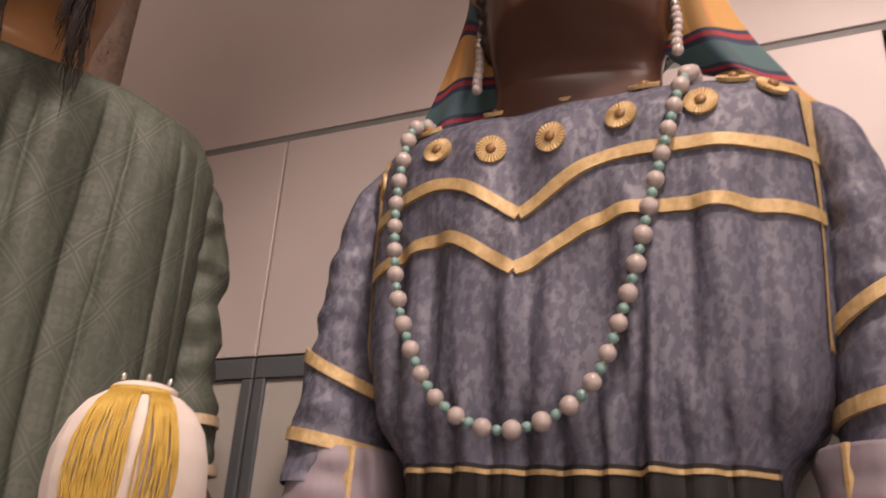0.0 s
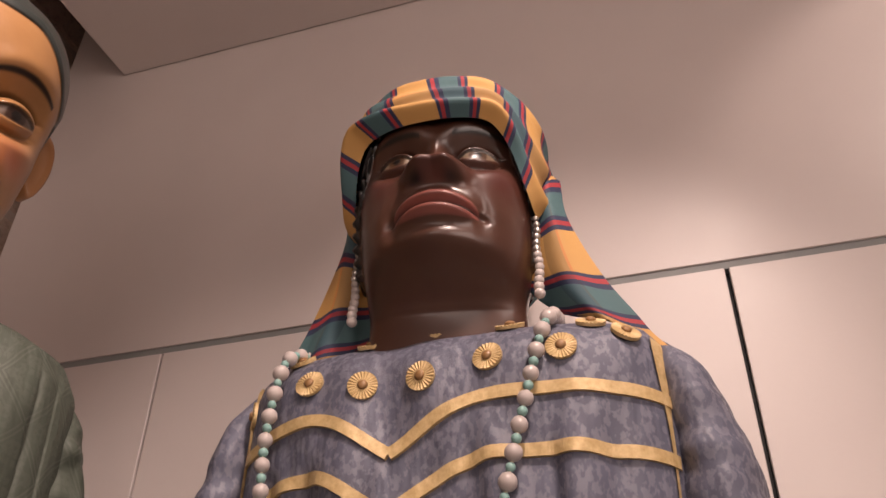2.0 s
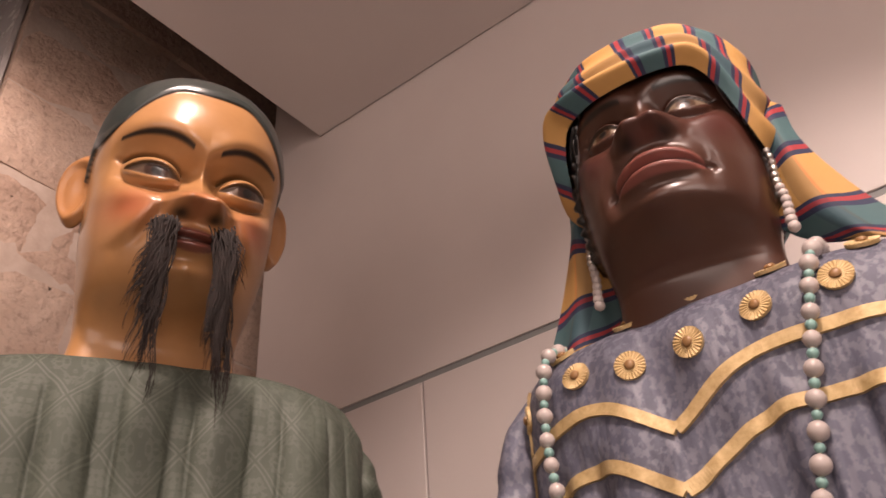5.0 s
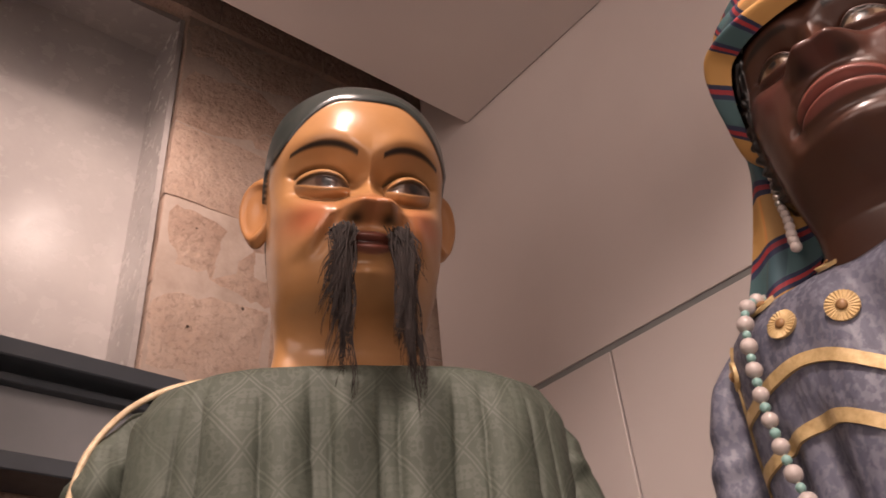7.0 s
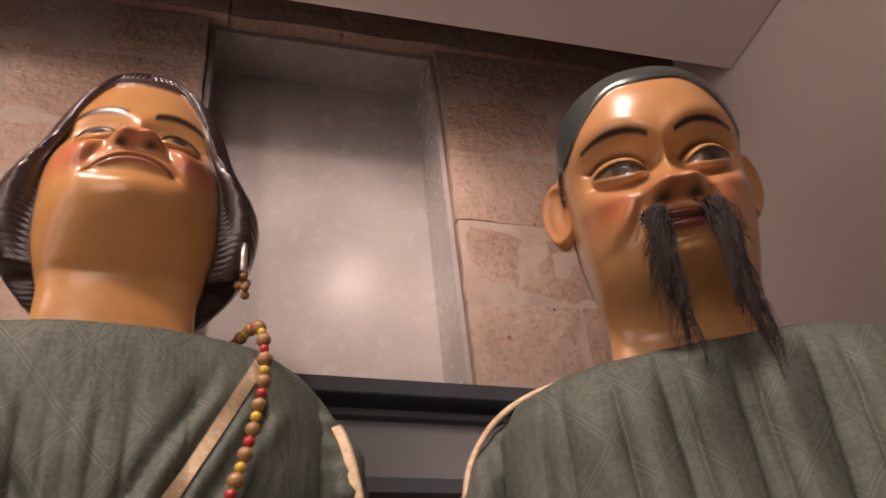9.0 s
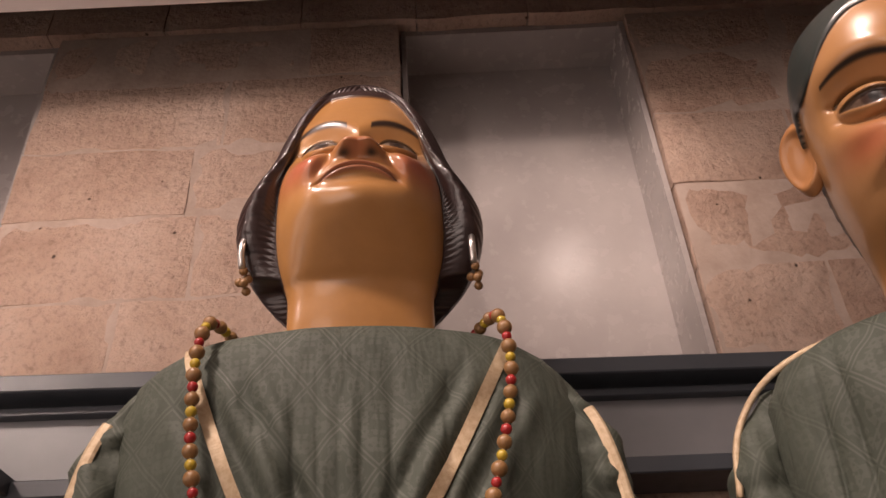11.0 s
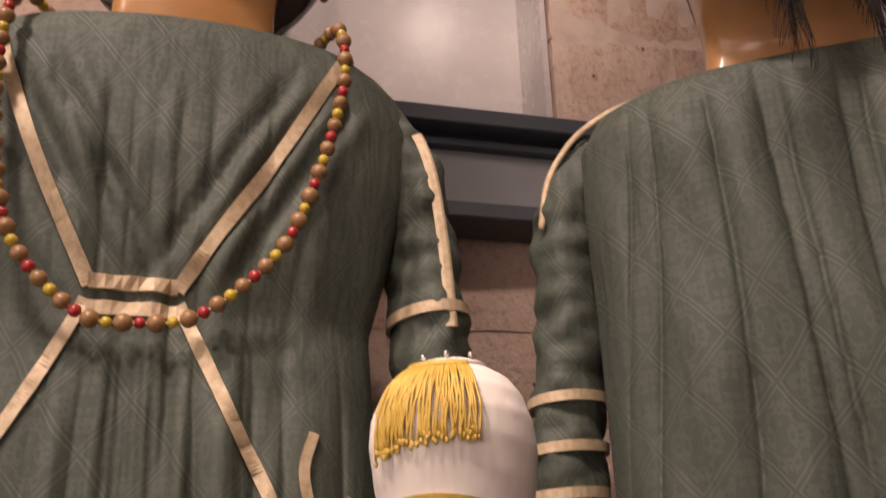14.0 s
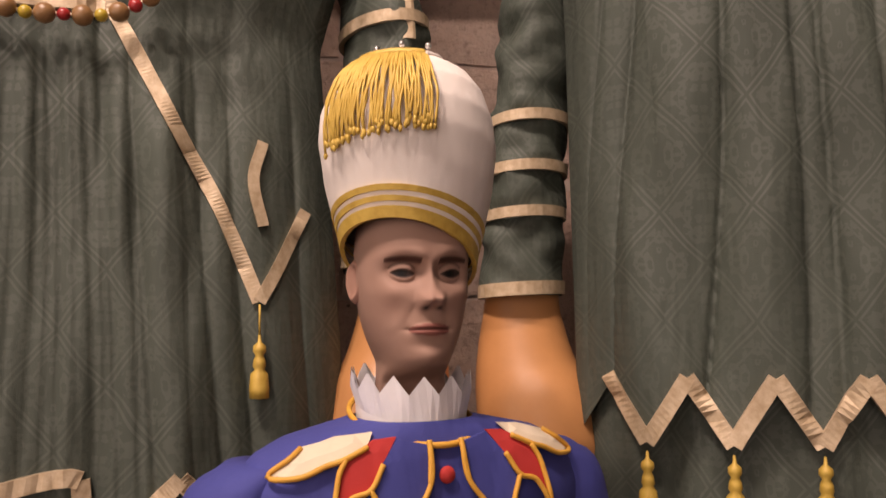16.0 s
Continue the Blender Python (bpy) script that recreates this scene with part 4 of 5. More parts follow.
def scarf_cap():
    rows, cols = 60, 130
    V, UV = [], []
    for r in range(rows):
        k = r / (rows - 1)
        for c in range(cols):
            s = -math.pi + 2 * math.pi * c / (cols - 1)
            ang = abs(s)
            low = 0.612 - 0.32 * float(step(ang, 0.55, 1.45)) - 0.25 * float(step(ang, 1.6, 2.6))
            z = low + (1.125 - low) * k
            a, f, b = [float(np.interp(min(z * 0.93, 0.9995) * HS, FORM[:, 0], FORM[:, i])) / HS for i in (1, 2, 3)]
            grow = 0.030 + 0.035 * math.sin(k * 3.14) + 0.013 * math.sin(k * 24 + 2.2 * math.sin(s * 1.5 + 0.6)) + 0.012 * noise.noise((s * 2.0, k * 9, 2))
            roll = 0.085 * math.exp(-((k - 0.08) / 0.08) ** 2) + 0.028 * math.exp(-((k - 0.24) / 0.07) ** 2)
            roll *= 1 - 0.65 * float(step(ang, 0.6, 1.2))
            grow = (grow * (0.35 + 0.65 * float(step(k, 0.0, 0.12))) + roll) * (1 - k ** 6) + 0.002
            ux = math.copysign(abs(math.sin(s)) ** 0.85, math.sin(s))
            uy = math.copysign(abs(math.cos(s)) ** 0.85, math.cos(s))
            V.append((HS * (a + grow) * ux, -HS * ((f if uy > 0 else b) + grow) * uy, HS * z))
            UV.append((s * 1.45 + 0.22 * k + 0.10 * math.sin(3 * k + s) + 0.15, k * 2.2))
    return mesh_of("wrap", V, grid_faces(rows, cols, False), TARTAN, True, UV)


scarf = thing("headscarf", BLUE_AT @ pose(HX, HY, HZ), "striped ochre, green and navy headscarf wrapped round a carved head", "headscarf")
part("wrap", scarf_cap(), scarf)


def scarf_tail(sgn):
    """A side fall that opens out from the temple to the shoulder."""
    rows, cols = 70, 26
    mid = smooth_line([(sgn * 0.415, -0.03, 0.52), (sgn * 0.425, -0.03, 0.30), (sgn * 0.455, 0.02, 0.08), (sgn * 0.54, 0.05, -0.08), (sgn * 0.62, 0.06, -0.17)] if sgn > 0 else
                      [(sgn * 0.415, -0.03, 0.52), (sgn * 0.43, -0.03, 0.30), (sgn * 0.47, 0.02, 0.08), (sgn * 0.54, 0.05, -0.08), (sgn * 0.60, 0.06, -0.20)], rows)
    V, UV = [], []
    for layer in (0, 1):
        for r in range(rows):
            k = r / (rows - 1)
            wide = 0.08 + 0.17 * step(k, 0.10, 0.8)
            for c in range(cols):
                u = c / (cols - 1) * 2 - 1
                x, y, z = mid[r]
                off = 0.014 * math.sin(u * 5 + 2 * k) * (0.3 + k)
                V.append((HS * (x + u * wide * 0.82 * sgn + 0.0), HS * (y + abs(u) ** 2 * 0.06 - off + layer * 0.018 - 0.03), HS * (z - 0.12 * u * k)))
                UV.append((k * 1.8 + 0.15 * u + 0.25, u * 0.5 + 0.5))
    n = rows * cols
    f = grid_faces(rows, cols, False)
    return mesh_of("side_fall", V, f + [tuple(i + n for i in q[::-1]) for q in f], TARTAN, True, UV)


for sgn in (-1, 1):
    part("side_fall", scarf_tail(sgn), scarf, "hanging end of the striped scarf")

for sgn in (-1, 1):
    ear = thing("earring", BLUE_AT @ pose(HX + sgn * 0.205, HY - 0.045, HZ + 0.15), "string of silver pearls hanging beside the dark face", "earring", "pearl earrings")
    for i in range(13):
        part("bead", BALL["pearl_bead"] if i > 5 else BALL["silver"], ear, "", Matrix.LocRotScale((0.002 * math.sin(i), 0, -0.0155 * i), None, [0.007 + 0.0004 * i] * 3))


# ---- robed giant with the moustache ----
MAN_AT = pose(-1.515, 0.985, 0, 0, 0, 60)
MAN_FACE = dict(
    form=[(-0.25, 0.215, 0.07, 0.20), (-0.09, 0.183, 0.056, 0.195), (-0.03, 0.174, 0.072, 0.19), (0.02, 0.177, 0.115, 0.19), (0.06, 0.184, 0.168, 0.195), (0.09, 0.189, 0.202, 0.20), (0.13, 0.196, 0.221, 0.21), (0.18, 0.203, 0.230, 0.22), (0.25, 0.207, 0.232, 0.24),
          (0.32, 0.210, 0.228, 0.265), (0.38, 0.211, 0.223, 0.285), (0.44, 0.207, 0.215, 0.285), (0.50, 0.194, 0.197, 0.265), (0.55, 0.169, 0.168, 0.23), (0.59, 0.125, 0.124, 0.17), (0.612, 0.07, 0.07, 0.09), (0.62, 0.0, 0.0, 0.0)],
    square=2.15, unit=0.42, lean=0.0, nod=18.0, eye=(0.098, 0.324, 0.060, 0.040), slant=0.14, socket=0.058, ridge=0.014, brow_z=0.386, arch=0.026, ball=0.060, lid=0.40, under=0.42, inset=0.010, fold=0.020, line=1.0,
    cheeks=[(0.125, 0.262, 0.055, 0.030, 0.020), (0.105, 0.205, 0.055, 0.04, 0.014), (0.0, 0.46, 0.12, 0.06, 0.006)], nose=(0.062, 0.216, 0.244, 0.078, 0.352), mouth=(0.176, 0.058, 0.022, 0.026, 0.020), smile=0.002, chin=(0.112, 0.038, 0.024), crease=0.010,
    skin=(0.38, 0.195, 0.078), blush_at=(0.13, 0.23, 0.05), blush=(0.40, 0.115, 0.055), rouge=0.8, lips=(0.20, 0.065, 0.045), brow_line=(0.030, 0.172, 0.0068), brow=(0.016, 0.010, 0.008), white=(0.10, 0.065, 0.045), gaze=0.004, iris=0.024, iris_paint=(0.035, 0.016, 0.010),
    hairline=lambda g: 0.528 - 0.13 * step(g, 0.30, 1.35) - 0.36 * step(g, 1.45, 2.2), hair_low=lambda g: 0.33 - 0.32 * step(g, 1.75, 2.2), hair=(0.030, 0.037, 0.035), hair_soft=0.004,
    hair_form=lambda z, g, s, k: (0.012 * k ** 0.5, (k < 0.35) * 1.0), ear=(0.224, 0.05, 0.318, 0.058, 0.090, 0.80))
MAN_FACE["raise"] = 0.0
MAN_HEAD = MAN_AT @ pose(-0.012, -0.115, 2.785, 0, 0, 6)
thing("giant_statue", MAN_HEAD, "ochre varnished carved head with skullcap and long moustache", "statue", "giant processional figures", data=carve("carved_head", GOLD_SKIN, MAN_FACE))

locks = []
for sgn in (-1, 1):
    locks += [((sgn * 0.064, -0.305, 0.098), (sgn * 0.086, -0.300, 0.0), 0.012, 90), ((sgn * 0.056, -0.315, 0.100), (sgn * 0.072, -0.305, -0.07), 0.011, 130), ((sgn * 0.058, -0.312, 0.095), (sgn * 0.068, -0.290, -0.14), 0.009, 110)]
locks.append(((0.058, -0.312, 0.06), (0.090, -0.275, -0.23), 0.008, 60))
locks.append(((-0.058, -0.312, 0.06), (-0.062, -0.275, -0.18), 0.008, 40))
thing("moustache", MAN_HEAD, "long straggly dark brown hair moustache", "moustache", kind="stuff", data=mesh_of("moustache", *strands(locks, random.Random(3), 0.0013), HAIR))

man_robe = thing("robe", MAN_AT, "pleated green damask robe with zigzag hem on a giant figure", "robe", "giants' robes")
pl = [([-0.46, -0.385, -0.335, -0.205, -0.09, -0.045, 0.055, 0.095, 0.19, 0.245, 0.345, 0.395, 0.46], 2.6, 0.10, 0.36, 2.70, 0.20, 0.28)]
MAN_ROBE = Robe([(2.705, 0.24, 0.15, 0.17), (2.70, 0.29, 0.18, 0.18), (2.688, 0.38, 0.20, 0.19), (2.66, 0.45, 0.212, 0.20), (2.60, 0.488, 0.215, 0.205), (2.45, 0.490, 0.216, 0.21), (2.2, 0.482, 0.222, 0.22), (1.5, 0.475, 0.235, 0.23), (0.02, 0.52, 0.28, 0.25)], [], 3.0, 1.4, pl)
ZIG = 0.1345


def zig(x):
    k = abs(((x - 0.0) / ZIG) % 1.0 - 0.5) * 2
    return 1.44 + 0.105 * k


part("tunic", MAN_ROBE.mesh("tunic", GREEN, 2.705, zig, 140, 400), man_robe)
UNDER = Robe([(1.7, 0.45, 0.23, 0.2), (0.02, 0.50, 0.28, 0.23)], [(x, 0, 0.02, 0.014, 1.7) for x in np.linspace(-0.4, 0.4, 9)], 2.8)
part("skirt", UNDER.mesh("skirt", GREEN, 1.7, 0.02, 30, 200), man_robe)
xs = np.arange(-0.4035, 0.41, ZIG / 2)
for a, b in zip(xs, xs[1:]):
    part("hem_braid", mesh_of("hem_braid", *ribbon(MAN_ROBE, [(a, zig(a) + 0.012), (b, zig(b) + 0.012)], 0.026, 0.007, 14), PALE_TAPE), man_robe, "pale gold zigzag braid")
TASSEL = tassel_mesh(0.105, GOLD_THREAD)
for x in np.arange(-3, 4) * ZIG + ZIG / 2:
    part("tassel", TASSEL, man_robe, "gold thread tassel", pose(float(x), float(MAN_ROBE.front(x, 1.45)) - 0.006, 1.437))
rim = []
for s in np.linspace(-1.9, 1.9, 90):
    k = abs(math.sin(s))
    rim.append((0.245 * math.copysign(k ** 0.667, s), -0.153 * math.copysign(abs(math.cos(s)) ** 0.667, math.cos(s)), 2.706))
part("neck_piping", mesh_of("neck_piping", *tube_arrays(rim, 0.006, 6), PALE_TAPE), man_robe, "cream neck piping")
part("shoulder_piping", mesh_of("shoulder_piping", *tube_arrays(smooth_line([(-0.27, -0.10, 2.706), (-0.37, -0.092, 2.697), (-0.45, -0.088, 2.668), (-0.515, -0.075, 2.622), (-0.562, -0.08, 2.54), (-0.582, -0.085, 2.43)], 40), 0.008, 6, 0.6), PALE_TAPE), man_robe)
for sgn in (-1, 1):
    o = 0.0 if sgn < 0 else -0.05
    me, c = sleeve([(sgn * (0.462 + o), 0.02, 2.645), (sgn * (0.532 + o), 0.02, 2.50), (sgn * (0.55 + o), 0.01, 2.2), (sgn * (0.575 + o), -0.01, 1.95), (sgn * (0.585 + o), -0.02, 1.70)], [(0.05, 0.08), (0.075, 0.115), (0.078, 0.12), (0.078, 0.115), (0.078, 0.11)], GREEN, wrinkle=0.020)
    arm = part("sleeve", me, man_robe, "green damask sleeve with pale bands")
    for z in (2.05, 1.95, 1.86):
        part("trim_band", band(c, z, 0.021, PALE_TAPE, 0.006), arm)
    part("trim_band", band(c, 1.712, 0.026, PALE_TAPE, 0.004), arm)


def carved_arm(sgn, o=0.0):
    v, f = tube_arrays(np.array([o, 0, 0]) + smooth_line([(sgn * 0.58, -0.01, 1.76), (sgn * 0.585, -0.02, 1.66), (sgn * 0.575, -0.03, 1.54), (sgn * 0.54, -0.05, 1.42), (sgn * 0.52, -0.06, 1.30)], 30), np.interp(np.linspace(0, 1, 30), [0, 0.2, 0.6, 0.8, 1], [0.068, 0.078, 0.118, 0.12, 0.08]), 24)
    return mesh_of("carved_arm", v, f, ARM_SKIN, True, None, np.ones((len(v), 3)) * np.array((0.50, 0.235, 0.085)))


for sgn in (-1, 1):
    thing("carved_forearm", MAN_AT, "ochre varnished carved arm below the green sleeve", "statue", "carved arms", data=carved_arm(sgn, 0.0 if sgn < 0 else -0.05))


# ---- robed giantess ----
WOMAN_AT = pose(-1.83, -0.365, 0, 0, 0, 93)
def swept(z, g, s, k):
    """Thick strands combed back from the brow into a roll over the ears; also gives the shade painted between strands.
    """
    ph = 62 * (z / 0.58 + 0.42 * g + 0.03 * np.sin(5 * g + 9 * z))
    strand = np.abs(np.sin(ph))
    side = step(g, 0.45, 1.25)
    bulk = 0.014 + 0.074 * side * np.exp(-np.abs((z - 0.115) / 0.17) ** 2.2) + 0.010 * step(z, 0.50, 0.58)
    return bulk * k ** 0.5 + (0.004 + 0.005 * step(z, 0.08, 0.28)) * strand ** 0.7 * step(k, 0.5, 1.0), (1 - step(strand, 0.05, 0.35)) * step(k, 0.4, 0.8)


WOMAN_FACE = dict(
    form=[(-0.30, 0.16, 0.02, 0.16), (-0.16, 0.168, 0.046, 0.17), (-0.125, 0.170, 0.053, 0.175), (-0.10, 0.170, 0.057, 0.178), (-0.065, 0.171, 0.063, 0.18), (-0.035, 0.176, 0.074, 0.19), (-0.01, 0.186, 0.100, 0.20), (0.03, 0.198, 0.138, 0.21), (0.07, 0.205, 0.172, 0.22), (0.11, 0.209, 0.192, 0.225), (0.18, 0.213, 0.197, 0.235),
          (0.24, 0.212, 0.194, 0.24), (0.30, 0.207, 0.186, 0.25), (0.37, 0.200, 0.178, 0.25), (0.44, 0.190, 0.168, 0.25), (0.52, 0.168, 0.15, 0.24), (0.58, 0.135, 0.12, 0.20), (0.63, 0.09, 0.08, 0.13), (0.65, 0.04, 0.04, 0.06), (0.656, 0.0, 0.0, 0.0)],
    square=2.15, unit=0.42, lean=0.075, eye=(0.092, 0.300, 0.052, 0.034), slant=0.02, socket=0.036, ridge=0.005, brow_z=0.368, arch=0.020, ball=0.038, lid=0.70, under=0.45, inset=0.009, fold=0.012, line=0.8,
    cheeks=[(0.125, 0.215, 0.055, 0.045, 0.024), (0.115, 0.13, 0.05, 0.045, 0.012)], nose=(0.058, 0.220, 0.242, 0.058, 0.350), mouth=(0.190, 0.086, 0.015, 0.018, 0.012), smile=-0.030, chin=(0.118, 0.065, 0.014), crease=0.009,
    skin=(0.385, 0.19, 0.062), blush_at=(0.135, 0.205, 0.055), blush=(0.42, 0.115, 0.065), rouge=0.9, lips=(0.32, 0.125, 0.06), brow_line=(0.030, 0.150, 0.0115), brow=(0.022, 0.012, 0.009), white=(0.22, 0.165, 0.12), gaze=0.0, iris=0.019, iris_paint=(0.045, 0.022, 0.012),
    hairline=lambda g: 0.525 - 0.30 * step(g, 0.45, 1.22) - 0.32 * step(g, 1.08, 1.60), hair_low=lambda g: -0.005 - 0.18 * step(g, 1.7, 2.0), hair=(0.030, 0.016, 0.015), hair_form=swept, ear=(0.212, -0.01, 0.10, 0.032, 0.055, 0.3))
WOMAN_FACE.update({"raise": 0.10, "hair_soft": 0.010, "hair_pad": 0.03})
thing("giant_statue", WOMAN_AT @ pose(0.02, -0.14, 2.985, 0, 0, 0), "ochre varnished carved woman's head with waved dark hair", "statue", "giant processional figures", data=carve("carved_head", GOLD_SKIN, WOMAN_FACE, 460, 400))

woman_robe = thing("robe", WOMAN_AT, "green damask robe with crossed pale braid on a giantess", "robe", "giants' robes")
gr = [(x, 0.28 * (0 if abs(x) < 0.05 else -math.copysign(1, x)) * 0.5, 0.018, 0.005, 2.55) for x in (-0.3, -0.2, -0.12, -0.03, 0.04, 0.13, 0.21, 0.31)]
gr += [(sgn * x, -sgn * 0.55, 0.018, 0.019, 2.80 - 0.25 * x) for x in (0.18, 0.26, 0.33) for sgn in (-1, 1)]
WP = [([-0.40, -0.31, -0.27, -0.17, -0.11, -0.06, -0.025, 0.02, 0.05, 0.10, 0.20, 0.25, 0.34, 0.40], 2.2, 0.30, 0.26, 2.19, 0.25, 0.7), ([-0.19, -0.10, -0.045, 0.0, 0.045, 0.10, 0.19], 2.5, 0.0, 0.16, 2.72, 0.2, 0.5)]
WOMAN_ROBE = Robe([(2.862, 0.20, 0.155, 0.15), (2.857, 0.26, 0.175, 0.16), (2.842, 0.36, 0.195, 0.17), (2.81, 0.44, 0.212, 0.18), (2.76, 0.495, 0.222, 0.19), (2.66, 0.525, 0.23, 0.20), (2.5, 0.51, 0.235, 0.20), (2.3, 0.46, 0.215, 0.2), (2.19, 0.43, 0.19, 0.19), (2.05, 0.44, 0.20, 0.2), (1.6, 0.47, 0.24, 0.23), (0.02, 0.55, 0.32, 0.26)], gr, 2.3, 0.8, WP)
part("gown", WOMAN_ROBE.mesh("gown", GREEN, 2.862, 0.02, 140, 400), woman_robe)
for sgn in (-1, 1):
    part("braid", mesh_of("braid", *ribbon(WOMAN_ROBE, [(sgn * 0.362, 2.822), (sgn * 0.32 - 0.008, 2.71), (sgn * 0.21 - 0.02, 2.47), (sgn * 0.076 - 0.033, 2.225)], 0.026), PALE_TAPE), woman_robe, "pale gold braid crossing the chest")
    part("braid", mesh_of("braid", *joined([ribbon(WOMAN_ROBE, [(sgn * 0.08 - 0.033, 2.20), (sgn * 0.18 - 0.025, 1.99), (sgn * 0.255 - 0.025, 1.85), (sgn * 0.322 - 0.025, 1.69)], 0.024), ribbon(WOMAN_ROBE, [(sgn * 0.322 - 0.025, 1.69), (sgn * 0.352 - 0.02, 1.75), (sgn * 0.405 - 0.02, 1.855)], 0.022)]), PALE_TAPE), woman_robe, "pale gold braid to a pointed hem")
    tas = part("tassel", TASSEL, woman_robe, "gold thread tassel", pose(sgn * 0.322 - 0.025, float(WOMAN_ROBE.front(sgn * 0.322 - 0.025, 1.62)) - 0.014, 1.635))
    part("cord", mesh_of("cord", *tube_arrays([(0, 0, 0.05 * k) for k in (0, 0.5, 1)], 0.002, 5), GOLD_THREAD), tas)
    me, c = sleeve([(sgn * 0.44, 0.02, 2.78), (sgn * 0.52, 0.02, 2.62), (sgn * 0.555, 0.01, 2.4), (sgn * 0.57, -0.01, 2.1), (sgn * 0.57, -0.03, 1.75)], [(0.05, 0.08), (0.075, 0.125), (0.08, 0.13), (0.085, 0.125), (0.09, 0.12)], GREEN, wrinkle=0.020)
    arm = part("sleeve", me, woman_robe, "green sleeve with pale braid")
    part("trim_band", band(c, 2.245, 0.024, PALE_TAPE, 0.01), arm)
    part("trim_band", band(c, 1.77, 0.024, PALE_TAPE, 0.0), arm)
    part("braid", mesh_of("braid", *tube_arrays([(np.interp(z, c[::-1, 2], c[::-1, 0]) + sgn * 0.02, np.interp(z, c[::-1, 2], c[::-1, 1]) - np.interp(z, c[::-1, 2], c[::-1, 4]) * 1.0, z) for z in np.linspace(2.66, 2.2, 24)], 0.013, 6, 0.35), PALE_TAPE), arm)
    thing("carved_forearm", WOMAN_AT @ pose(0, -0.02, 0.02), "ochre varnished carved arm below the green sleeve", "statue", "carved arms", data=carved_arm(sgn))
for z in (2.232, 2.185):
    part("braid", mesh_of("braid", *ribbon(WOMAN_ROBE, [(-0.11, z), (0.044, z)], 0.026, 0.006, 12), PALE_TAPE), woman_robe, "short braid bar at the waist")
for pts in ([(-0.12, 1.405), (0.0, 1.425), (0.03, 1.42)], [(0.03, 1.42), (0.04, 1.3)], [(0.10, 1.34), (0.175, 1.415)], [(0.175, 1.415), (0.25, 1.33)]):
    part("hem_braid", mesh_of("hem_braid", *ribbon(WOMAN_ROBE, pts, 0.026, 0.006, 20), PALE_TAPE), woman_robe)
part("hem_braid", mesh_of("hem_braid", *ribbon(WOMAN_ROBE, [(0.305, 1.97), (0.288, 1.90), (0.305, 1.82)], 0.02, 0.006, 20), PALE_TAPE), woman_robe)
rim = [(0.203 * math.copysign(abs(math.sin(s)) ** 0.77, s), -0.157 * abs(math.cos(s)) ** 0.77, 2.864) for s in np.linspace(-1.5, 1.5, 60)]
part("neck_piping", mesh_of("neck_piping", *tube_arrays(rim, 0.005, 6), PALE_TAPE), woman_robe, "cream neck piping")

line = smooth_line([(-0.24, 0.03, 2.872), (-0.275, -0.06, 2.872), (-0.30, -0.15, 2.866), (-0.312, -0.205, 2.84), (-0.318, -0.238, 2.77), (-0.315, -0.25, 2.66), (-0.295, -0.255, 2.48), (-0.24, -0.255, 2.29), (-0.12, -0.245, 2.165), (-0.025, -0.24, 2.15), (0.09, -0.245, 2.17), (0.225, -0.255, 2.30), (0.295, -0.255, 2.48), (0.335, -0.25, 2.66), (0.338, -0.238, 2.77), (0.33, -0.205, 2.84), (0.315, -0.15, 2.866), (0.285, -0.06, 2.872), (0.25, 0.03, 2.872)], 280)
gold = (BALL["gilt_wood_bead"], 0.0165, "bead", "gilt brown bead")
bead_string(WOMAN_AT, line, [gold, (BALL["yellow_bead"], 0.0115, "bead", "yellow bead"), gold, (BALL["red_bead"], 0.0115, "bead", "red bead")], "long necklace of brown, red and yellow beads over the green robe", "necklaces", "robe")
for sgn in (-1, 1):
    ear = thing("earring", WOMAN_AT @ pose(0.02 + sgn * 0.270, -0.18, 3.075) @ Matrix.Scale(1.35, 4), "silver hoop earring with small brown beads", "earring", "hoop earrings")
    part("hoop", mesh_of("hoop", *tube_arrays([(0.004 * math.sin(a), 0.022 * math.sin(a), 0.035 * math.cos(a) - 0.03) for a in np.linspace(-2.6, 2.6, 24)], 0.0065, 8), SILVER), ear)
    for i in range(5):
        part("bead", BALL["gilt_wood_bead"], ear, "", Matrix.LocRotScale((0.008 * math.sin(i * 2.2), -0.008 * math.cos(i * 2.2), -0.064 - 0.008 * i), None, [0.008] * 3))


# ---- mannequins in drum-major hats ----
MQ_AT = pose(-1.31, 0.138, 0, 0, 0, 102)


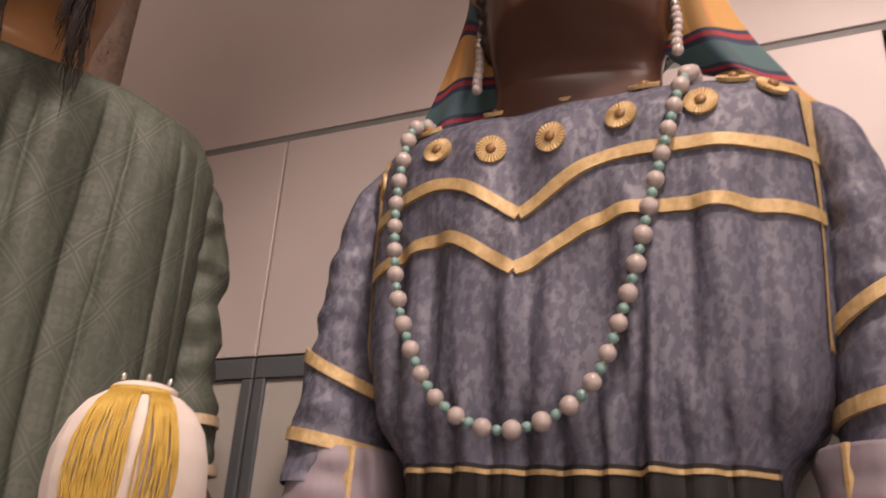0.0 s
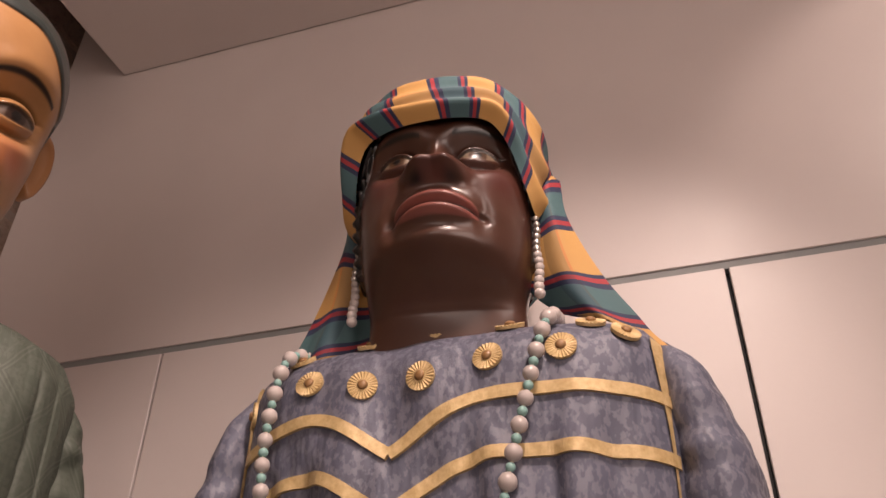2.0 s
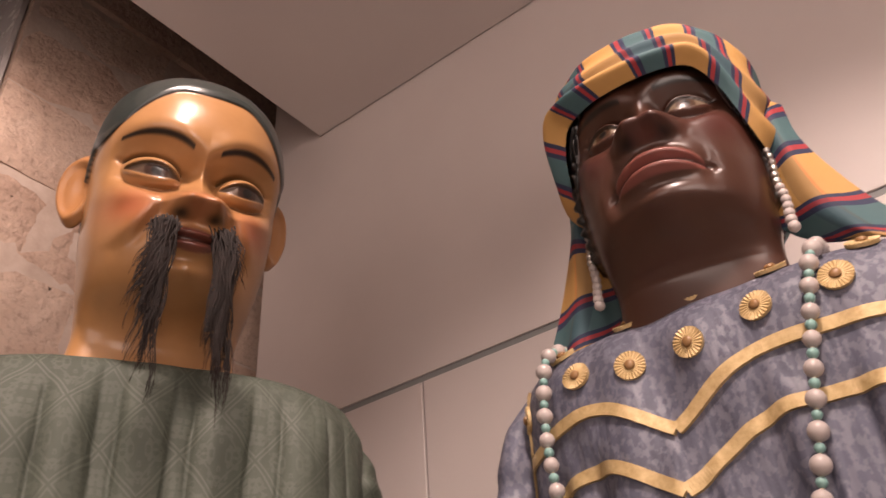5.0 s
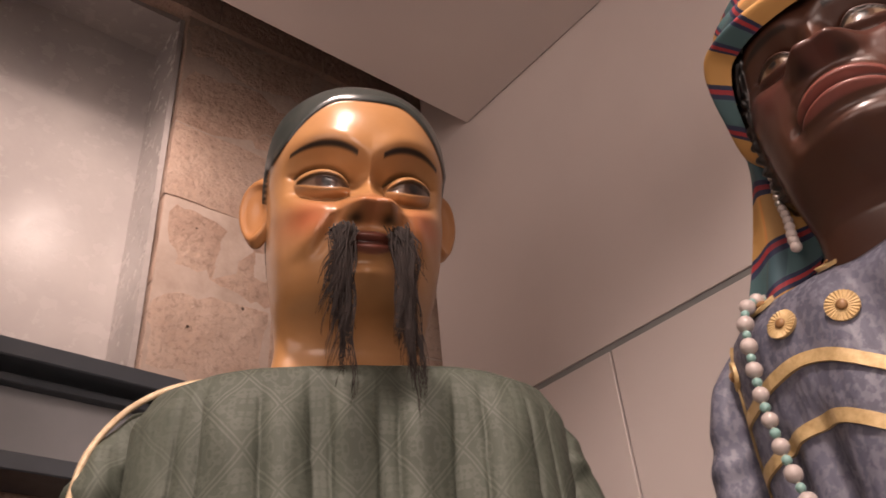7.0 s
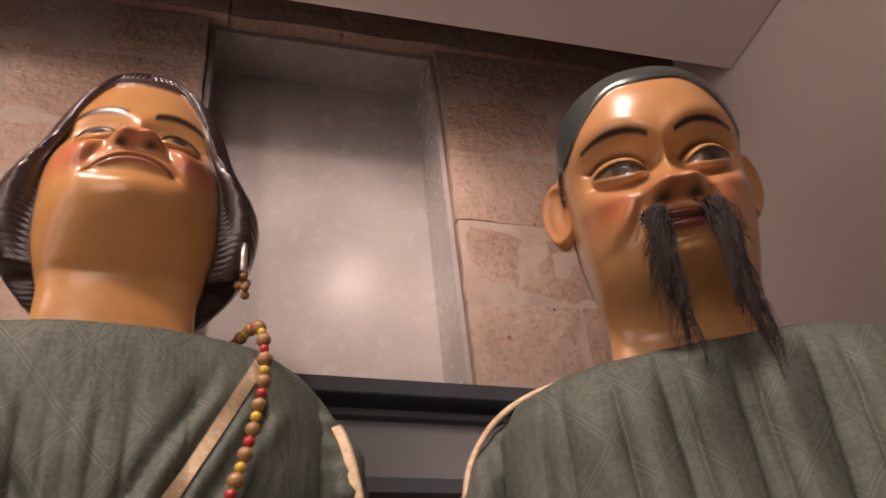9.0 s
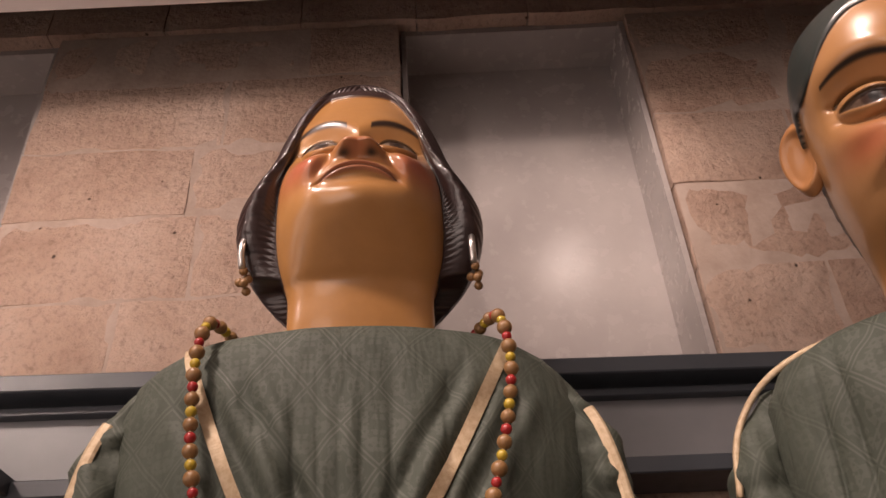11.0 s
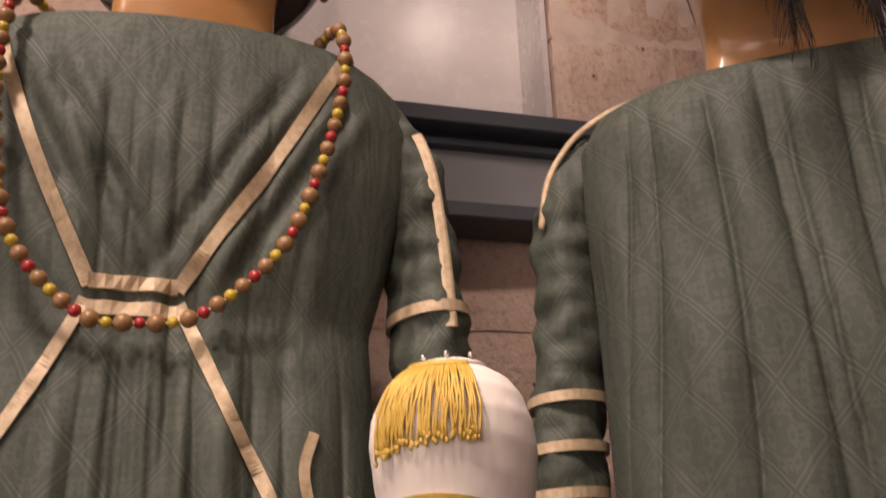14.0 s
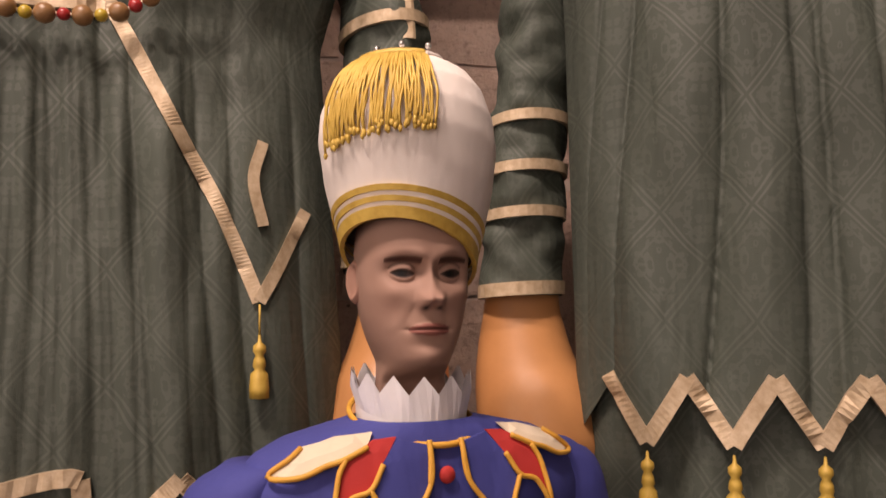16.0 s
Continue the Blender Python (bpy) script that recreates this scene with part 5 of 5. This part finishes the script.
MANNEQUIN_FACE = dict(
    form=[(-0.085, 0.052, 0.012, 0.065), (-0.04, 0.048, 0.014, 0.065), (-0.026, 0.047, 0.024, 0.066), (-0.014, 0.046, 0.054, 0.068), (-0.003, 0.047, 0.074, 0.07), (0.012, 0.053, 0.081, 0.074), (0.03, 0.0605, 0.083, 0.08), (0.06, 0.0695, 0.085, 0.085), (0.10, 0.0745, 0.087, 0.092),
          (0.15, 0.0755, 0.088, 0.096), (0.19, 0.068, 0.076, 0.09), (0.22, 0.045, 0.05, 0.06), (0.232, 0.015, 0.015, 0.02), (0.235, 0.0, 0.0, 0.0)],
    square=2.15, unit=0.15, lean=0.0, eye=(0.033, 0.1135, 0.0165, 0.0120), slant=0.06, socket=0.0180, ridge=0.0075, brow_z=0.1285, arch=0.0022, ball=0.0095, lid=0.42, under=0.50, inset=0.0015, fold=0.0016, line=0.7,
    cheeks=[(0.050, 0.088, 0.018, 0.015, 0.005), (0.035, 0.06, 0.02, 0.022, -0.0035)], nose=(0.0165, 0.066, 0.0775, 0.0215, 0.131), mouth=(0.0415, 0.0265, 0.0065, 0.0085, 0.0055), smile=-0.001, chin=(0.006, 0.019, 0.007), crease=0.001,
    # eye whites almost black: the sockets' shade is put into their colour
    skin=(0.33, 0.205, 0.155), blush_at=(0.045, 0.075, 0.02), blush=(0.34, 0.19, 0.14), rouge=0.3, lips=(0.25, 0.095, 0.075), brow_line=(0.012, 0.056, 0.0046), brow=(0.06, 0.026, 0.018), white=(0.035, 0.022, 0.018), gaze=-0.003, iris=0.0080, iris_paint=(0.012, 0.008, 0.006),
    hairline=lambda g: None, ear=(0.0745, 0.012, 0.105, 0.018, 0.030, 0.35))
MANNEQUIN_FACE["raise"] = 0.0


def mannequin_mesh():
    me = carve("mannequin", MATT_SKIN, MANNEQUIN_FACE, 200, 230)
    at = me.color_attributes["paint"]
    # legs, hips and trunk under the costume
    pieces = [tube_arrays([(0, 0.01, -0.10), (0, 0.02, -0.16), (0, 0.02, -0.22), (0, 0.02, -0.40), (0, 0.02, -0.62), (0, 0.02, -0.8)], [0.055, 0.075, 0.13, 0.155, 0.13, 0.155], 20)]
    for sgn in (-1, 1):
        pieces.append(tube_arrays([(sgn * 0.075, 0.02, -0.75), (sgn * 0.085, 0.02, -1.2), (sgn * 0.09, 0.03, -1.55), (sgn * 0.09, -0.03, -1.60)], [0.085, 0.06, 0.045, 0.05], 16))
    v, f = joined(pieces)
    n0 = len(me.vertices)
    co = np.empty(n0 * 3)
    me.vertices.foreach_get("co", co)
    cols = np.empty(n0 * 4)
    at.data.foreach_get("color", cols)
    allv, allf = joined([(co.reshape(-1, 3), [tuple(p.vertices) for p in me.polygons]), (v, f)])
    return mesh_of("mannequin", allv, allf, MATT_SKIN, True, None, np.vstack([cols.reshape(-1, 4)[:, :3], np.ones((len(v), 3)) * np.array((0.33, 0.205, 0.155))]))


def drum_hat(m, seed, label):
    """A tall white felt hat, wide above and narrow at the brow, with gold bands and a fringe."""
    ob = thing("drum_major_hat", m, label, "hat", "drum major hats")
    prof = np.array([(0.0, 0.086, 0.100), (0.02, 0.091, 0.105), (0.045, 0.098, 0.110), (0.09, 0.110, 0.118), (0.14, 0.116, 0.122), (0.18, 0.113, 0.118), (0.215, 0.100, 0.105), (0.24, 0.080, 0.085), (0.255, 0.055, 0.06), (0.262, 0.03, 0.03), (0.264, 0.0, 0.0)])

    def at(s, z, grow=0.0):
        a, b = np.interp(z, prof[:, 0], prof[:, 1]) + grow, np.interp(z, prof[:, 0], prof[:, 2]) + grow
        tip = 0.046 * math.cos(s) * (1 - z / 0.264)
        return (a * math.sin(s), -b * math.cos(s), z + tip)

    rows, cols = 46, 64
    zs = 0.264 * np.linspace(0, 1, rows) ** 0.9
    V = [at(2 * math.pi * c / cols, z, 0.0025 * noise.noise((math.sin(6.28 * c / cols) * 2, z * 14, seed))) for z in zs for c in range(cols)]
    part("crown", mesh_of("crown", V, grid_faces(rows, cols, True), HAT_WHITE), ob, "white felt crown")
    for z0, z1 in ((-0.004, 0.013), (0.0195, 0.0275), (0.0345, 0.0435)):
        ring = [at(2 * math.pi * c / cols, z, g) for z, g in ((z0, -0.004), (z0, 0.0018), (z1, 0.0018), (z1, -0.001)) for c in range(cols)]
        part("gold_band", mesh_of("gold_band", ring, grid_faces(4, cols, True), GOLD_THREAD), ob, "gold ribbon band")
    rg = random.Random(seed)
    for i in range(66):
        s0 = -0.62 + 1.16 * i / 65
        if seed == 9 and 0.0 < s0 < 0.16:
            continue
        s1 = s0 * 1.06 - 0.05 + rg.uniform(-0.05, 0.05)
        end = 0.106 + 0.026 * i / 65 + rg.uniform(-0.008, 0.008)
        if seed == 9:
            end -= 0.05
        pts = [at(s0 + (s1 - s0) * t + 0.012 * math.sin(9 * t + i), 0.248 - (0.248 - end) * t, 0.006 + 0.004 * math.sin(t * 2.5) + rg.uniform(0, 0.002)) for t in np.linspace(0, 1, 12)]
        v, f = joined([tube_arrays(pts, 0.0017, 5), ball_arrays(pts[-1], (0.0029, 0.0029, 0.005), 5, 6)])
        part("fringe_cord", mesh_of("fringe_cord", v, f, GOLD_THREAD), ob)
    part("fringe_tape", mesh_of("fringe_tape", *tube_arrays([at(s, 0.249, 0.004) for s in np.linspace(-0.66, 0.58, 20)], 0.006, 6), GOLD_THREAD), ob)
    part("cap_button", mesh_of("cap_button", *ball_arrays((0, 0, 0.262), (0.05, 0.05, 0.010), 8, 20), HAT_WHITE), ob)
    for a in (-0.8, 0.1, 0.9):
        part("pin", mesh_of("pin", *ball_arrays((0.045 * math.sin(a), -0.045 * math.cos(a), 0.272), 0.0045, 6, 8), SILVER), ob, "small silver pin")
    return ob


mq = mannequin_mesh()
thing("mannequin", MQ_AT @ pose(0, 0, 1.605, 0, 0, -6), "matt painted shop mannequin with a plain face", "mannequin", "mannequins", data=mq)
drum_hat(MQ_AT @ pose(0, 0.006, 1.742, 0, 0, -38) @ Matrix.Scale(1.06, 4), 2, "tall white felt hat with gold bands and cord fringe")
SECOND_AT = pose(-0.715, 0.775, 0, 0, 0, 42)
thing("mannequin", SECOND_AT @ pose(0, 0, 1.55), "matt painted shop mannequin with a plain face", "mannequin", "mannequins", data=mq)
drum_hat(SECOND_AT @ pose(0.012, 0.006, 1.70) @ Matrix.Diagonal((0.78, 0.78, 1.0, 1.0)), 9, "tall white felt hat with parted gold fringe and silver pins")


# the costume jacket
JACK = Robe([(1.548, 0.078, 0.082, 0.085), (1.542, 0.115, 0.086, 0.088), (1.530, 0.17, 0.090, 0.092), (1.512, 0.21, 0.096, 0.10), (1.485, 0.238, 0.102, 0.105), (1.45, 0.248, 0.110, 0.11), (1.38, 0.24, 0.118, 0.115), (1.2, 0.21, 0.12, 0.11), (1.0, 0.18, 0.115, 0.11), (0.85, 0.22, 0.14, 0.13)], [], 2.4, 0.4)


def patch(robe, outline, mat, lift, name):
    """A flat piece of cloth laid on the front, its outline in (x, z)."""
    pts = [Vector((x, z, 0)) for x, z in outline]
    bm = bmesh.new()
    vs = [bm.verts.new((p.x, 0, p.y)) for p in pts]
    bm.faces.new(vs)
    bmesh.ops.triangulate(bm, faces=bm.faces[:])
    for _ in range(3):
        bmesh.ops.subdivide_edges(bm, edges=[e for e in bm.edges if e.calc_length() > 0.02], cuts=1, use_grid_fill=True)
        bmesh.ops.triangulate(bm, faces=bm.faces[:])
    for v in bm.verts:
        v.co.y = float(robe.front(v.co.x, v.co.z)) - lift
    back = bmesh.ops.extrude_face_region(bm, geom=bm.faces[:])
    for v in back["geom"]:
        if isinstance(v, bmesh.types.BMVert):
            v.co.y += 0.004
    bmesh.ops.recalc_face_normals(bm, faces=bm.faces[:])
    me = bpy.data.meshes.new(name)
    bm.to_mesh(me)
    bm.free()
    me.materials.append(mat)
    return me


def edge_cord(robe, pts, lift, radius=0.0036):
    q = [(x, float(robe.front(x, z)) - lift, z) for x, z in smooth_line(pts, 8 * len(pts))]
    return tube_arrays(q, radius, 7)


def costume(m):
    ob = thing("costume_jacket", m, "royal blue jacket with red and cream collar points", "jacket", "costume jackets")
    part("body", JACK.mesh("body", JACKET, 1.548, 0.85, 60, 90), ob)
    for sgn in (-1, 1):
        me, c = sleeve([(sgn * 0.205, 0.01, 1.50), (sgn * 0.245, 0.01, 1.45), (sgn * 0.27, 0.0, 1.25), (sgn * 0.28, -0.03, 0.95)], [(0.045, 0.06), (0.058, 0.07), (0.055, 0.065), (0.05, 0.055)], JACKET, wrinkle=0.006, rows=40, cols=28)
        part("sleeve", me, ob)
    # collar points: a pale shoulder flap, a red point and a blue point to each side
    flaps = [([(0.088, 1.540), (0.13, 1.535), (0.171, 1.524), (0.212, 1.495), (0.180, 1.494), (0.150, 1.506), (0.130, 1.512), (0.100, 1.525)], CREAM, "cream collar point", (2, 8)),
             ([(0.063, 1.534), (0.090, 1.532), (0.110, 1.522), (0.128, 1.512), (0.139, 1.490), (0.148, 1.436), (0.127, 1.468), (0.103, 1.477), (0.085, 1.505)], RED_CLOTH, "red collar point", (3, 9)),
             ([(0.022, 1.522), (0.063, 1.532), (0.085, 1.505), (0.103, 1.477), (0.092, 1.455), (0.078, 1.425), (0.052, 1.445), (0.026, 1.480)], JACKET, "blue collar point", (3, 9))]
    for sgn in (-1, 1):
        for pts, mat, words, (p0, p1) in flaps:
            pts = [(sgn * x, z) for x, z in pts]
            fl = part("collar_point", patch(JACK, pts, mat, 0.010, "collar_point"), ob, words)
            part("piping", mesh_of("piping", *edge_cord(JACK, (pts + pts[:1])[p0:p1], 0.013), PIPING), fl)
        part("piping", mesh_of("piping", *edge_cord(JACK, [(sgn * 0.022, 1.528), (sgn * 0.024, 1.50), (sgn * 0.027, 1.478)], 0.013), PIPING), ob, "amber piping")
        bell = part("bell", BALL["silver"], ob, "small silver bell", Matrix.LocRotScale((sgn * 0.148, float(JACK.front(0.148, 1.43)) - 0.014, 1.428), None, [0.007] * 3))
    part("piping", mesh_of("piping", *tube_arrays([(0.083 * math.sin(s), 0.0 - 0.098 * math.cos(s), 1.546 - 0.026 * math.cos(s)) for s in np.linspace(-2.6, 2.6, 40)], 0.0042, 7), PIPING), ob, "amber piping round the neck")
    # saw-toothed white collar
    n = 52
    V = []
    for layer, g in ((0, 0.0), (1, 0.003)):
        for r, z in enumerate((1.53, 1.56, 0)):
            for c in range(n):
                s = 2 * math.pi * c / n
                top = 1.580 + (0.024 if c % 4 == 2 else 0.012 if c % 2 else 0.0) + 0.012 * (1 - math.cos(s)) / 2
                zz = z - 0.016 * math.cos(s) if r < 2 else top
                rad = (0.070, 0.071, 0.078)[r] + g
                V.append((rad * math.sin(s), -rad * 1.12 * math.cos(s) + 0.004, zz))
    f = grid_faces(3, n, True)
    part("ruff", mesh_of("ruff", V, f + [tuple(i + 3 * n for i in q[::-1]) for q in f], WHITE_CLOTH, False), ob, "white saw-toothed collar")
    part("button", mesh_of("button", *ball_arrays((0.0, float(JACK.front(0, 1.485)) - 0.006, 1.485), (0.011, 0.007, 0.011), 8, 14), RED_CLOTH), ob, "red cloth button")
    return ob


first = costume(MQ_AT @ pose(0, 0, -0.018))
copy_thing(first, SECOND_AT @ pose(0, 0, -0.068))
